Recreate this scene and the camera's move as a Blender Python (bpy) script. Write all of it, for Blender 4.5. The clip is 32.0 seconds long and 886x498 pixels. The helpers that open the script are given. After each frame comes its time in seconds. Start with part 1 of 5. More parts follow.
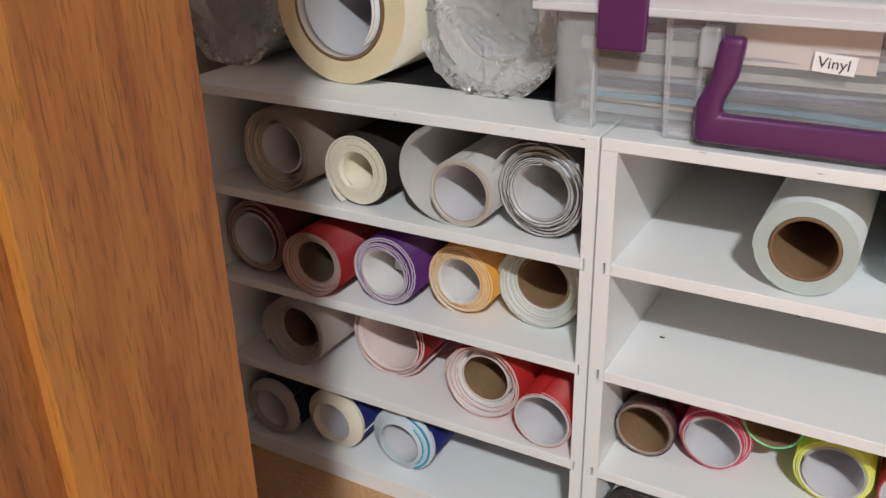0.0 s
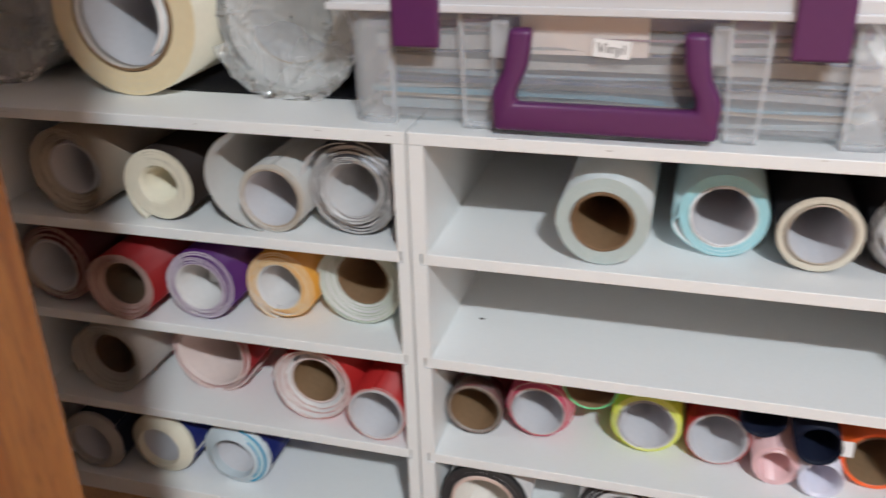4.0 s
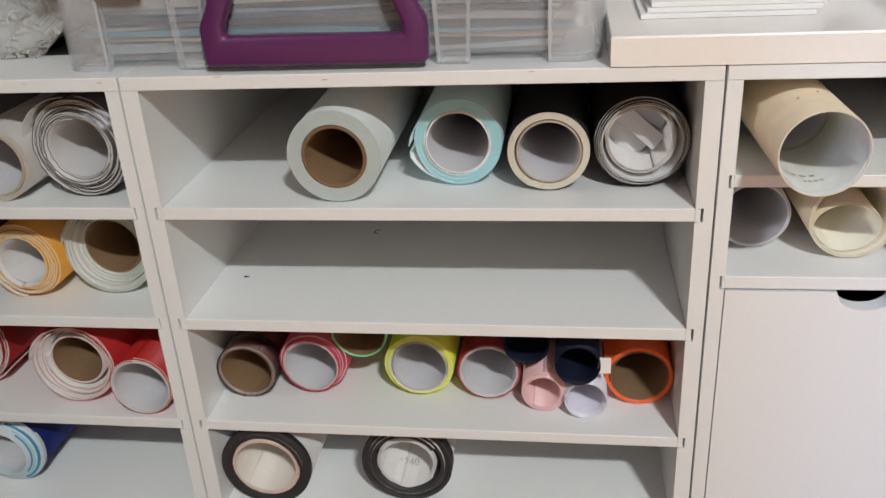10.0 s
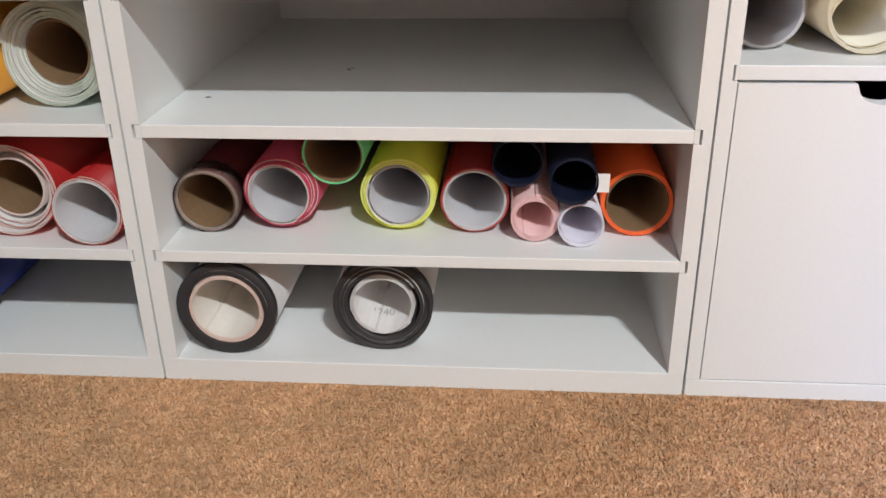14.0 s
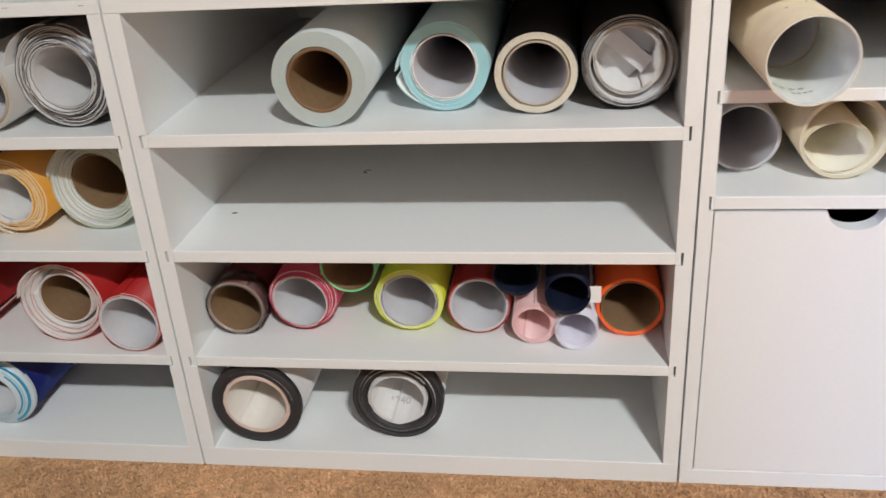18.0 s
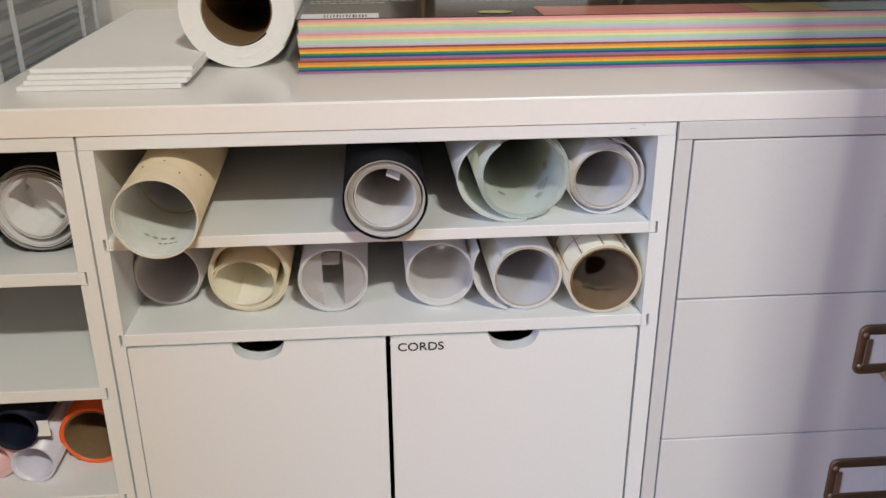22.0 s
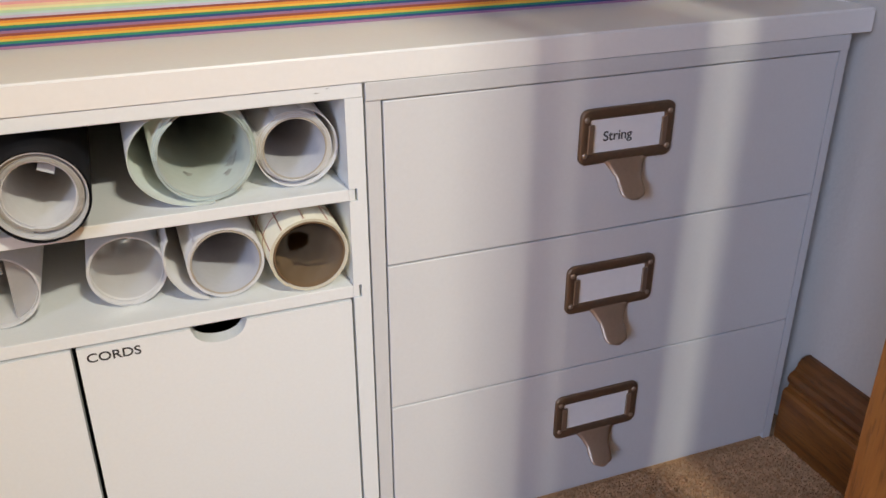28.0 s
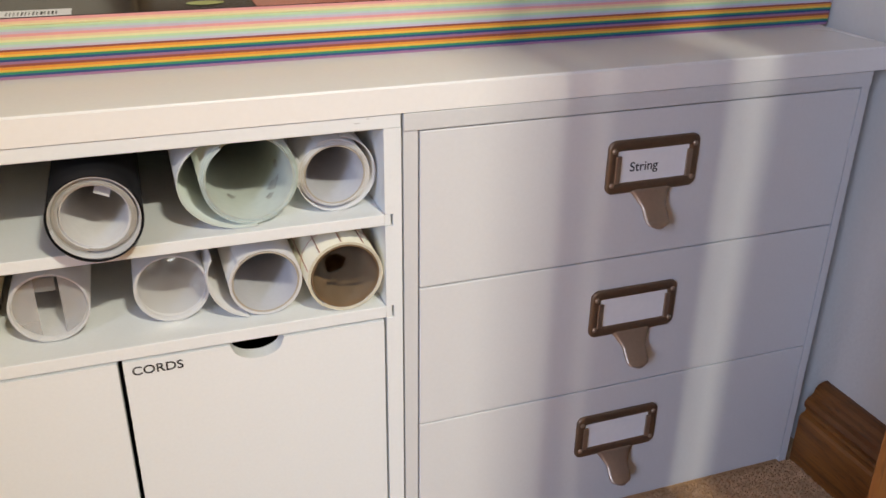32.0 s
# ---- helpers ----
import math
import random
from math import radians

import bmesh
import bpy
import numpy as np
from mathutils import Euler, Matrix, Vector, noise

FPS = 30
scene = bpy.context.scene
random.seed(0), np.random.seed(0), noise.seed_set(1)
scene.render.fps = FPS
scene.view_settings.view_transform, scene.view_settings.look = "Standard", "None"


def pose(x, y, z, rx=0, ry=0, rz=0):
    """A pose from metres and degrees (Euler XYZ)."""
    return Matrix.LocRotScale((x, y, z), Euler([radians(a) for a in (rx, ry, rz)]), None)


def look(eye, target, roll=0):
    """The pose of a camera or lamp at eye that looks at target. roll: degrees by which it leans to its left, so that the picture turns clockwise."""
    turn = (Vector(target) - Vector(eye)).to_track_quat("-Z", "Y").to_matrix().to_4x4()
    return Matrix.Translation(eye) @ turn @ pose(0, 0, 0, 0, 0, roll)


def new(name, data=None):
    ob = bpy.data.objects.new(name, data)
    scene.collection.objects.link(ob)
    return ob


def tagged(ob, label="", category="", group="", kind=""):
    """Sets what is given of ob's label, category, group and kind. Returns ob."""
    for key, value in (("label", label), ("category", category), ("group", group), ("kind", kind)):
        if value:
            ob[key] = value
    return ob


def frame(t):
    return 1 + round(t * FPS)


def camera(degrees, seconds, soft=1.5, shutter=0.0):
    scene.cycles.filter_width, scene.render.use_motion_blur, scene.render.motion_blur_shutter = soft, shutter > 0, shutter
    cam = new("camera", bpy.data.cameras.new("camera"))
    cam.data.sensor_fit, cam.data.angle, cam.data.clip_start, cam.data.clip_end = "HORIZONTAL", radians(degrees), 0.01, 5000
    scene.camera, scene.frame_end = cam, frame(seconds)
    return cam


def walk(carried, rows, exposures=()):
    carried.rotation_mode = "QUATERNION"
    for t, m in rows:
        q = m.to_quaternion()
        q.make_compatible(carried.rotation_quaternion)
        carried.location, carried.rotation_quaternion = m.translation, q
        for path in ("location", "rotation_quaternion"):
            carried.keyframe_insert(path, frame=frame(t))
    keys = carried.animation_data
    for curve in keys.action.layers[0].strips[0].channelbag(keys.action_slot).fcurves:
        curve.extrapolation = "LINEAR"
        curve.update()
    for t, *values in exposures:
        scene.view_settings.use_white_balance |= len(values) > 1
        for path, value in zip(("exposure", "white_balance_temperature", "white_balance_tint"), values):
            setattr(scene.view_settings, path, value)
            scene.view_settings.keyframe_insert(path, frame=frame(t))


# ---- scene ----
import itertools
cam = camera(53.6, 32.0, shutter=0.4)
PATH = [
    (0, (0.185, -0.53, 0.547), (-0.724, 1.043, -0.289), -1.4),
    (0.5, (0.185, -0.528, 0.55), (-0.735, 1.036, -0.291), -1.5),
    (1, (0.184, -0.532, 0.549), (-0.728, 1.035, -0.294), -1.6),
    (1.5, (0.184, -0.531, 0.549), (-0.706, 1.043, -0.307), -2.2),
    (2, (0.176, -0.533, 0.54), (-0.667, 1.066, -0.316), -2.1),
    (2.5, (0.16, -0.529, 0.543), (-0.647, 1.091, -0.307), -1.6),
    (3, (0.13, -0.511, 0.543), (-0.646, 1.115, -0.325), -1.2),
    (3.5, (0.132, -0.523, 0.548), (-0.539, 1.145, -0.329), -1.3),
    (4, (0.183, -0.536, 0.551), (-0.331, 1.198, -0.304), -1.6),
    (4.5, (0.231, -0.539, 0.54), (-0.13, 1.238, -0.305), -1.6),
    (6.5, (0.281, -0.527, 0.516), (-0.044, 1.256, -0.332), -2.9),
    (7, (0.285, -0.52, 0.521), (-0.035, 1.255, -0.345), -3.0),
    (7.5, (0.284, -0.518, 0.517), (-0.029, 1.255, -0.353), -3.2),
    (8, (0.286, -0.516, 0.52), (-0.021, 1.254, -0.359), -3.5),
    (8.5, (0.288, -0.514, 0.518), (-0.01, 1.253, -0.37), -3.6),
    (9, (0.286, -0.514, 0.519), (-0.008, 1.251, -0.374), -3.6),
    (9.5, (0.286, -0.516, 0.517), (-0.007, 1.25, -0.373), -3.6),
    (10, (0.284, -0.517, 0.502), (0.005, 1.266, -0.36), -3.4),
    (10.5, (0.277, -0.523, 0.463), (0.004, 1.334, -0.228), -1.7),
    (11, (0.266, -0.531, 0.407), (0.001, 1.328, -0.281), -1.8),
    (11.5, (0.257, -0.533, 0.372), (0.051, 1.269, -0.472), -1.4),
    (12, (0.253, -0.527, 0.358), (0.08, 1.27, -0.502), -1.2),
    (12.5, (0.258, -0.531, 0.354), (0.08, 1.278, -0.48), -1.6),
    (13, (0.256, -0.53, 0.353), (0.094, 1.279, -0.484), -1.1),
    (13.5, (0.252, -0.529, 0.355), (0.099, 1.282, -0.48), -0.9),
    (15.5, (0.253, -0.526, 0.385), (0.081, 1.249, -0.521), -1.2),
    (16, (0.26, -0.526, 0.41), (0.067, 1.246, -0.498), -1.8),
    (16.5, (0.275, -0.528, 0.434), (0.048, 1.24, -0.473), -3.3),
    (17, (0.275, -0.526, 0.439), (0.026, 1.245, -0.457), -3.2),
    (17.5, (0.273, -0.525, 0.445), (-0.001, 1.249, -0.436), -3.5),
    (18, (0.293, -0.53, 0.461), (0.01, 1.241, -0.422), -3.9),
    (18.5, (0.327, -0.538, 0.475), (0.066, 1.247, -0.389), -4.1),
    (19, (0.379, -0.542, 0.505), (0.177, 1.265, -0.329), -3.1),
    (19.5, (0.433, -0.546, 0.511), (0.24, 1.271, -0.304), -2.5),
    (20, (0.48, -0.544, 0.514), (0.36, 1.282, -0.292), -2.0),
    (20.5, (0.54, -0.538, 0.515), (0.53, 1.297, -0.282), -1.6),
    (21, (0.558, -0.531, 0.514), (0.651, 1.302, -0.28), -0.8),
    (21.5, (0.56, -0.531, 0.514), (0.688, 1.304, -0.271), -0.3),
    (22, (0.558, -0.532, 0.515), (0.7, 1.304, -0.266), -0.3),
    (22.5, (0.553, -0.534, 0.514), (0.691, 1.305, -0.258), -0.6),
    (23, (0.544, -0.531, 0.515), (0.679, 1.308, -0.26), -0.7),
    (23.5, (0.533, -0.529, 0.51), (0.638, 1.301, -0.292), -0.8),
    (24, (0.532, -0.526, 0.503), (0.622, 1.277, -0.358), -0.5),
    (24.5, (0.532, -0.521, 0.497), (0.646, 1.271, -0.382), -0.6),
    (25, (0.535, -0.508, 0.512), (0.804, 1.311, -0.274), -1.4),
    (25.5, (0.573, -0.49, 0.533), (1.058, 1.326, -0.15), -1.8),
    (26, (0.593, -0.481, 0.532), (1.214, 1.279, -0.186), -0.4),
    (26.5, (0.598, -0.484, 0.52), (1.273, 1.233, -0.251), 0.2),
    (28.5, (0.61, -0.503, 0.513), (1.25, 1.16, -0.395), -0.0),
    (29, (0.606, -0.498, 0.512), (1.3, 1.138, -0.406), 1.4),
    (29.5, (0.605, -0.5, 0.524), (1.325, 1.139, -0.369), 2.2),
    (30, (0.611, -0.501, 0.52), (1.325, 1.14, -0.373), 2.3),
    (30.5, (0.61, -0.501, 0.521), (1.299, 1.155, -0.365), 1.9),
    (31, (0.609, -0.499, 0.522), (1.274, 1.166, -0.365), 1.5),
    (31.5, (0.603, -0.502, 0.525), (1.242, 1.175, -0.358), 1.0),
    (32, (0.593, -0.512, 0.533), (1.208, 1.184, -0.331), 0.8),
]
# seconds, stops, white balance in kelvin, tint
EXPOSURES = [(0.0, 0.87, 6500, 14), (3.0, 0.81, 6450, 14), (4.0, 0.85, 6250, 12), (4.5, 0.83, 6350, 11), (7.0, 0.6, 6600, 11), (9.0, 0.58, 6600, 11), (10.0, 0.6, 6600, 11), (11.0, 0.59, 6650, 9), (12.0, 0.8, 6600, 12),
             (16.0, 0.86, 6500, 12), (18.0, 0.78, 6600, 11), (19.0, 0.61, 6950, 9), (21.0, 0.32, 7200, 10), (24.0, 0.34, 7450, 8), (26.0, 0.37, 7500, 8), (29.0, 0.42, 8000, 7), (32.0, 0.46, 8000, 7)]
walk(cam, [(t, look(eye, target, roll)) for t, eye, target, roll in PATH], EXPOSURES)

# ---- world, sun, large lights, exposure ----
world = bpy.data.worlds.new("world")
scene.world = world
world.use_nodes = True
wn = world.node_tree
sky = wn.nodes.new("ShaderNodeTexSky")
sky.sky_type, sky.sun_disc = "NISHITA", False
sky.sun_elevation, sky.sun_rotation = radians(20), radians(180)
wn.links.new(sky.outputs[0], wn.nodes["Background"].inputs[0])
wn.nodes["Background"].inputs[1].default_value = 0.10

LAMP = (1.17, -2.25, 2.33)
lamp = new("lamp_light", bpy.data.lights.new("lamp_light", "AREA"))
lamp.data.shape, lamp.data.size, lamp.data.size_y, lamp.data.energy, lamp.data.color = "RECTANGLE", 0.22, 0.12, 65, (0.93, 0.985, 0.98)
lamp.matrix_world = look(LAMP, (LAMP[0], LAMP[1], 0))
# bluish fill from the left; its source is unseen, placed by its effect
side_fill = new("bluish_fill_light", bpy.data.lights.new("bluish_fill_light", "AREA"))
side_fill.data.shape, side_fill.data.size, side_fill.data.size_y = "RECTANGLE", 0.8, 1.1
side_fill.data.energy, side_fill.data.color = 56, (0.40, 0.56, 1.0)
side_fill.matrix_world = look((-1.57, -2.2, 1.45), (0.8, -0.6, 0.7))

# ---- materials ----


def mat(name, colour, rough=0.5, metal=0.0, scale=60.0, vary=0.06, bump=0.0, coarse=6.0, spec=0.5, stretch=(1, 1, 1), trans=0.0, alpha=1.0):
    """A surface with two scales of variation and fine relief."""
    m = bpy.data.materials.new(name)
    m.use_nodes = True
    nt = m.node_tree
    p = nt.nodes["Principled BSDF"]
    p.inputs["Roughness"].default_value, p.inputs["Metallic"].default_value = rough, metal
    p.inputs["Specular IOR Level"].default_value = spec
    p.inputs["Transmission Weight"].default_value, p.inputs["Alpha"].default_value = trans, alpha
    tc = nt.nodes.new("ShaderNodeTexCoord")
    mp = nt.nodes.new("ShaderNodeMapping")
    mp.inputs["Scale"].default_value = stretch
    nt.links.new(tc.outputs["Object"], mp.inputs[0])
    fine, big = nt.nodes.new("ShaderNodeTexNoise"), nt.nodes.new("ShaderNodeTexNoise")
    fine.inputs["Scale"].default_value, fine.inputs["Detail"].default_value = scale, 6
    big.inputs["Scale"].default_value, big.inputs["Detail"].default_value = coarse, 3
    for n in (fine, big):
        nt.links.new(mp.outputs[0], n.inputs["Vector"])
    add = nt.nodes.new("ShaderNodeMath")
    add.operation = "ADD"
    nt.links.new(fine.outputs[0], add.inputs[0])
    nt.links.new(big.outputs[0], add.inputs[1])
    ramp = nt.nodes.new("ShaderNodeMapRange")
    ramp.inputs["From Min"].default_value, ramp.inputs["From Max"].default_value = 0.6, 1.4
    ramp.inputs["To Min"].default_value, ramp.inputs["To Max"].default_value = 1 - vary, 1 + vary
    nt.links.new(add.outputs[0], ramp.inputs[0])
    mul = nt.nodes.new("ShaderNodeVectorMath")
    mul.operation = "SCALE"
    mul.inputs[0].default_value = colour
    nt.links.new(ramp.outputs[0], mul.inputs["Scale"])
    nt.links.new(mul.outputs[0], p.inputs["Base Color"])
    rr = nt.nodes.new("ShaderNodeMapRange")
    rr.inputs["To Min"].default_value, rr.inputs["To Max"].default_value = max(0.02, rough - 0.08), min(1, rough + 0.08)
    nt.links.new(big.outputs[0], rr.inputs[0])
    nt.links.new(rr.outputs[0], p.inputs["Roughness"])
    if bump:
        b = nt.nodes.new("ShaderNodeBump")
        b.inputs["Strength"].default_value, b.inputs["Distance"].default_value = 1.0, bump
        nt.links.new(fine.outputs[0], b.inputs["Height"])
        nt.links.new(b.outputs[0], p.inputs["Normal"])
    return m


def wood(name, light, dark, along="Z", scale=1.0, rough=0.45):
    """Oak: broad clouded grain with short dark pore flecks along one axis."""
    m = bpy.data.materials.new(name)
    m.use_nodes = True
    nt = m.node_tree
    p = nt.nodes["Principled BSDF"]
    tc = nt.nodes.new("ShaderNodeTexCoord")

    def noise(squeeze, size, detail, bend):
        mp, n = nt.nodes.new("ShaderNodeMapping"), nt.nodes.new("ShaderNodeTexNoise")
        mp.inputs["Scale"].default_value = [scale * (squeeze if a == along else 1) for a in "XYZ"]
        n.inputs["Scale"].default_value, n.inputs["Detail"].default_value, n.inputs["Distortion"].default_value = size, detail, bend
        nt.links.new(tc.outputs["Object"], mp.inputs[0])
        nt.links.new(mp.outputs[0], n.inputs["Vector"])
        return n

    def span(n, a, b, lo, hi):
        r = nt.nodes.new("ShaderNodeMapRange")
        for k, v in zip(("From Min", "From Max", "To Min", "To Max"), (a, b, lo, hi)):
            r.inputs[k].default_value = v
        nt.links.new(n.outputs[0], r.inputs[0])
        return r

    def times(a, b):
        v = nt.nodes.new("ShaderNodeVectorMath")
        v.operation = "SCALE"
        nt.links.new(a.outputs[0], v.inputs[0])
        nt.links.new(b.outputs[0], v.inputs["Scale"])
        return v

    grain, pores, cloud, where = noise(0.11, 52, 6, 1.1), noise(0.11, 620, 3, 0.5), noise(0.35, 11, 2, 0.4), noise(0.16, 60, 3, 0.8)
    ramp = nt.nodes.new("ShaderNodeValToRGB")
    ramp.color_ramp.elements[0].position, ramp.color_ramp.elements[0].color = 0.34, (*dark, 1)
    ramp.color_ramp.elements[1].position, ramp.color_ramp.elements[1].color = 0.60, (*light, 1)
    nt.links.new(grain.outputs[0], ramp.inputs[0])
    fleck, place = span(pores, 0.34, 0.47, 0.68, 1.0), span(where, 0.44, 0.66, 0.0, 1.0)
    keep = nt.nodes.new("ShaderNodeMath")
    keep.operation = "MAXIMUM"
    nt.links.new(fleck.outputs[0], keep.inputs[0])
    nt.links.new(place.outputs[0], keep.inputs[1])
    out = times(times(times(ramp, keep), span(cloud, 0.3, 0.7, 0.86, 1.12)), span(noise(0.035, 300, 5, 0.2), 0.35, 0.65, 0.86, 1.10))
    nt.links.new(out.outputs[0], p.inputs["Base Color"])
    p.inputs["Roughness"].default_value = rough
    b = nt.nodes.new("ShaderNodeBump")
    b.inputs["Distance"].default_value = 0.0003
    nt.links.new(keep.outputs[0], b.inputs["Height"])
    nt.links.new(b.outputs[0], p.inputs["Normal"])
    return m


WHITE = mat("white_laminate", (0.84, 0.86, 0.863), 0.36, scale=420, vary=0.025, bump=0.00004, coarse=3)
SLAB = mat("white_worktop", (0.90, 0.88, 0.85), 0.26, scale=300, vary=0.02, coarse=3)
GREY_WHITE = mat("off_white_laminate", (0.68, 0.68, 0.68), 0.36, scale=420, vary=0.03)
# drawer tone held below the cubes' white, with part of their shade in it
DRAWER = mat("drawer_shaded_paint", (0.72, 0.72, 0.725), 0.38, scale=350, vary=0.025, bump=0.00003)
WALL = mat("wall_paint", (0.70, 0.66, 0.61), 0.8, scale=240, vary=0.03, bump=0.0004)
# unseen room surfaces; both tones are set by the light they bounce in
ROOM = mat("room_bounce_tone", (0.34, 0.275, 0.215), 0.85, scale=240, vary=0.04, bump=0.0004)
CEILING = mat("ceiling_bounce_tone", (0.60, 0.55, 0.48), 0.9, scale=180, vary=0.03, bump=0.0006)
CARPET = mat("carpet_base", (0.60, 0.36, 0.195), 0.95, scale=260, vary=0.2, bump=0.004, coarse=14, spec=0.1)
OAK = wood("oak", (0.385, 0.152, 0.036), (0.285, 0.098, 0.022))
# lighter and darker copies of the oak carry the door's light and shade
OAK_LIT = wood("oak_lit", (0.42, 0.180, 0.038), (0.34, 0.135, 0.028))
OAK_SHADED = wood("oak_shaded", (0.29, 0.110, 0.030), (0.20, 0.072, 0.018))
OAK_LONG = wood("oak_skirting", (0.27, 0.098, 0.022), (0.16, 0.054, 0.012), along="Y")
KRAFT = mat("kraft_board", (0.40, 0.27, 0.15), 0.8, scale=160, vary=0.12, bump=0.0001)
CORE = mat("card_core", (0.185, 0.11, 0.055), 0.75, scale=220, vary=0.15, bump=0.0001)
# dark brown core, with the shade inside the tube put into its colour
CORE_DARK_SHADED = mat("dark_shaded_core", (0.085, 0.052, 0.030), 0.75, scale=220, vary=0.15, bump=0.0001)
CORE_WHITE = mat("white_core", (0.51, 0.51, 0.54), 0.7, scale=260, vary=0.05)
PAPER = mat("white_paper", (0.88, 0.88, 0.88), 0.7, scale=200, vary=0.03)
BRONZE = mat("bronze_metal", (0.25, 0.175, 0.12), 0.45, 0.8, scale=300, vary=0.1)
NICKEL = mat("tab_metal", (0.52, 0.41, 0.32), 0.42, 0.8, scale=300, vary=0.08)
CLIP = mat("clip_metal", (0.44, 0.35, 0.28), 0.36, 0.8, scale=300, vary=0.1)
PURPLE = mat("purple_plastic", (0.105, 0.022, 0.105), 0.38, scale=200, vary=0.05)
INK = mat("black_ink", (0.02, 0.02, 0.022), 0.6, scale=200)
CAVITY_SHADE = mat("shaded_interior", (0.05, 0.05, 0.05), 0.8)
LAMPMAT = bpy.data.materials.new("lamp_glass")
LAMPMAT.use_nodes = True
LAMPMAT.node_tree.nodes["Principled BSDF"].inputs["Emission Color"].default_value = (1, 0.94, 0.86, 1)
LAMPMAT.node_tree.nodes["Principled BSDF"].inputs["Emission Strength"].default_value = 3.0


def film(name, colour=(0.9, 0.92, 0.94), clear=0.55, rough=0.2, swing=0.05, crinkle=0.0):
    """Thin clear plastic: part see-through, part milky with sharp gloss."""
    m = bpy.data.materials.new(name)
    m.use_nodes = True
    nt = m.node_tree
    p, out = nt.nodes["Principled BSDF"], nt.nodes["Material Output"]
    p.inputs["Base Color"].default_value, p.inputs["Roughness"].default_value = (*colour, 1), rough
    p.inputs["Specular IOR Level"].default_value = 0.6
    t, mix, n, r, tc = (nt.nodes.new("ShaderNode" + k) for k in ("BsdfTransparent", "MixShader", "TexNoise", "MapRange", "TexCoord"))
    n.inputs["Scale"].default_value = 22
    nt.links.new(tc.outputs["Object"], n.inputs["Vector"])
    r.inputs["To Min"].default_value, r.inputs["To Max"].default_value = clear - swing, clear + swing
    nt.links.new(n.outputs[0], r.inputs[0])
    nt.links.new(r.outputs[0], mix.inputs[0])
    nt.links.new(p.outputs[0], mix.inputs[1])
    nt.links.new(t.outputs[0], mix.inputs[2])
    nt.links.new(mix.outputs[0], out.inputs[0])
    if crinkle:
        v, b = nt.nodes.new("ShaderNodeTexVoronoi"), nt.nodes.new("ShaderNodeBump")
        v.inputs["Scale"].default_value = 95
        w = nt.nodes.new("ShaderNodeTexNoise")
        w.inputs["Scale"].default_value, w.inputs["Detail"].default_value = 60, 4
        nt.links.new(tc.outputs["Object"], w.inputs["Vector"])
        add = nt.nodes.new("ShaderNodeVectorMath")
        add.operation = "MULTIPLY_ADD"
        add.inputs[1].default_value = (0.03, 0.03, 0.03)
        nt.links.new(w.outputs["Color"], add.inputs[0])
        nt.links.new(tc.outputs["Object"], add.inputs[2])
        nt.links.new(add.outputs[0], v.inputs["Vector"])
        b.inputs["Strength"].default_value, b.inputs["Distance"].default_value = 1.0, crinkle
        nt.links.new(v.outputs["Distance"], b.inputs["Height"])
        nt.links.new(b.outputs[0], p.inputs["Normal"])
        # the sheen lies on top of the clear part as well
        g, fr, sheen = (nt.nodes.new("ShaderNode" + k) for k in ("BsdfGlossy", "Fresnel", "MixShader"))
        g.inputs["Roughness"].default_value, fr.inputs["IOR"].default_value = rough, 1.35
        nt.links.new(b.outputs[0], g.inputs["Normal"])
        nt.links.new(b.outputs[0], fr.inputs["Normal"])
        nt.links.new(fr.outputs[0], sheen.inputs[0])
        nt.links.new(mix.outputs[0], sheen.inputs[1])
        nt.links.new(g.outputs[0], sheen.inputs[2])
        nt.links.new(sheen.outputs[0], out.inputs[0])
    return m


CLEAR = film("clear_plastic", (0.88, 0.91, 0.95), 0.85, 0.25)
MILKY = film("milky_corner", (0.95, 0.97, 1.0), 0.76, 0.3)
LIDMAT = film("milky_plastic", (0.84, 0.85, 0.88), 0.30, 0.3)
RIB = film("plastic_rib", (0.82, 0.85, 0.89), 0.70, 0.2)
WRAP = film("crinkled_film", (0.95, 0.97, 0.95), 0.70, 0.10, 0.2, 0.0010)
FILM_GLINT = film("film_glint", (0.92, 0.93, 0.94), 0.55, 0.08, 0.2)
CAPFILM = film("cap_film", (0.62, 0.61, 0.60), 0.84, 0.10, 0.05, 0.00012)
FROST = film("frosted_film", (0.56, 0.54, 0.53), 0.58, 0.25, 0.08)
SHINE = film("cellophane", (0.62, 0.61, 0.60), 0.82, 0.08, 0.08, 0.0005)
THIN = film("thin_cellophane", (0.6, 0.55, 0.48), 0.93, 0.08, 0.03, 0.0005)

# ---- mesh helpers ----


def part(name, bm, material, parent=None, label="", smooth=False):
    me = bpy.data.meshes.new(name)
    bm.normal_update()
    if smooth:
        for f in bm.faces:
            f.smooth = True
    bm.to_mesh(me)
    bm.free()
    for m in material if isinstance(material, (list, tuple)) else [material]:
        me.materials.append(m)
    ob = new(name, me)
    if parent is not None:
        ob.parent = parent
    if label:
        tagged(ob, label)
    return ob


def thing(name, at, label, category, group="", kind=""):
    ob = new(name)
    ob.location = at
    ob.empty_display_size = 0.02
    return tagged(ob, label, category, group, kind)


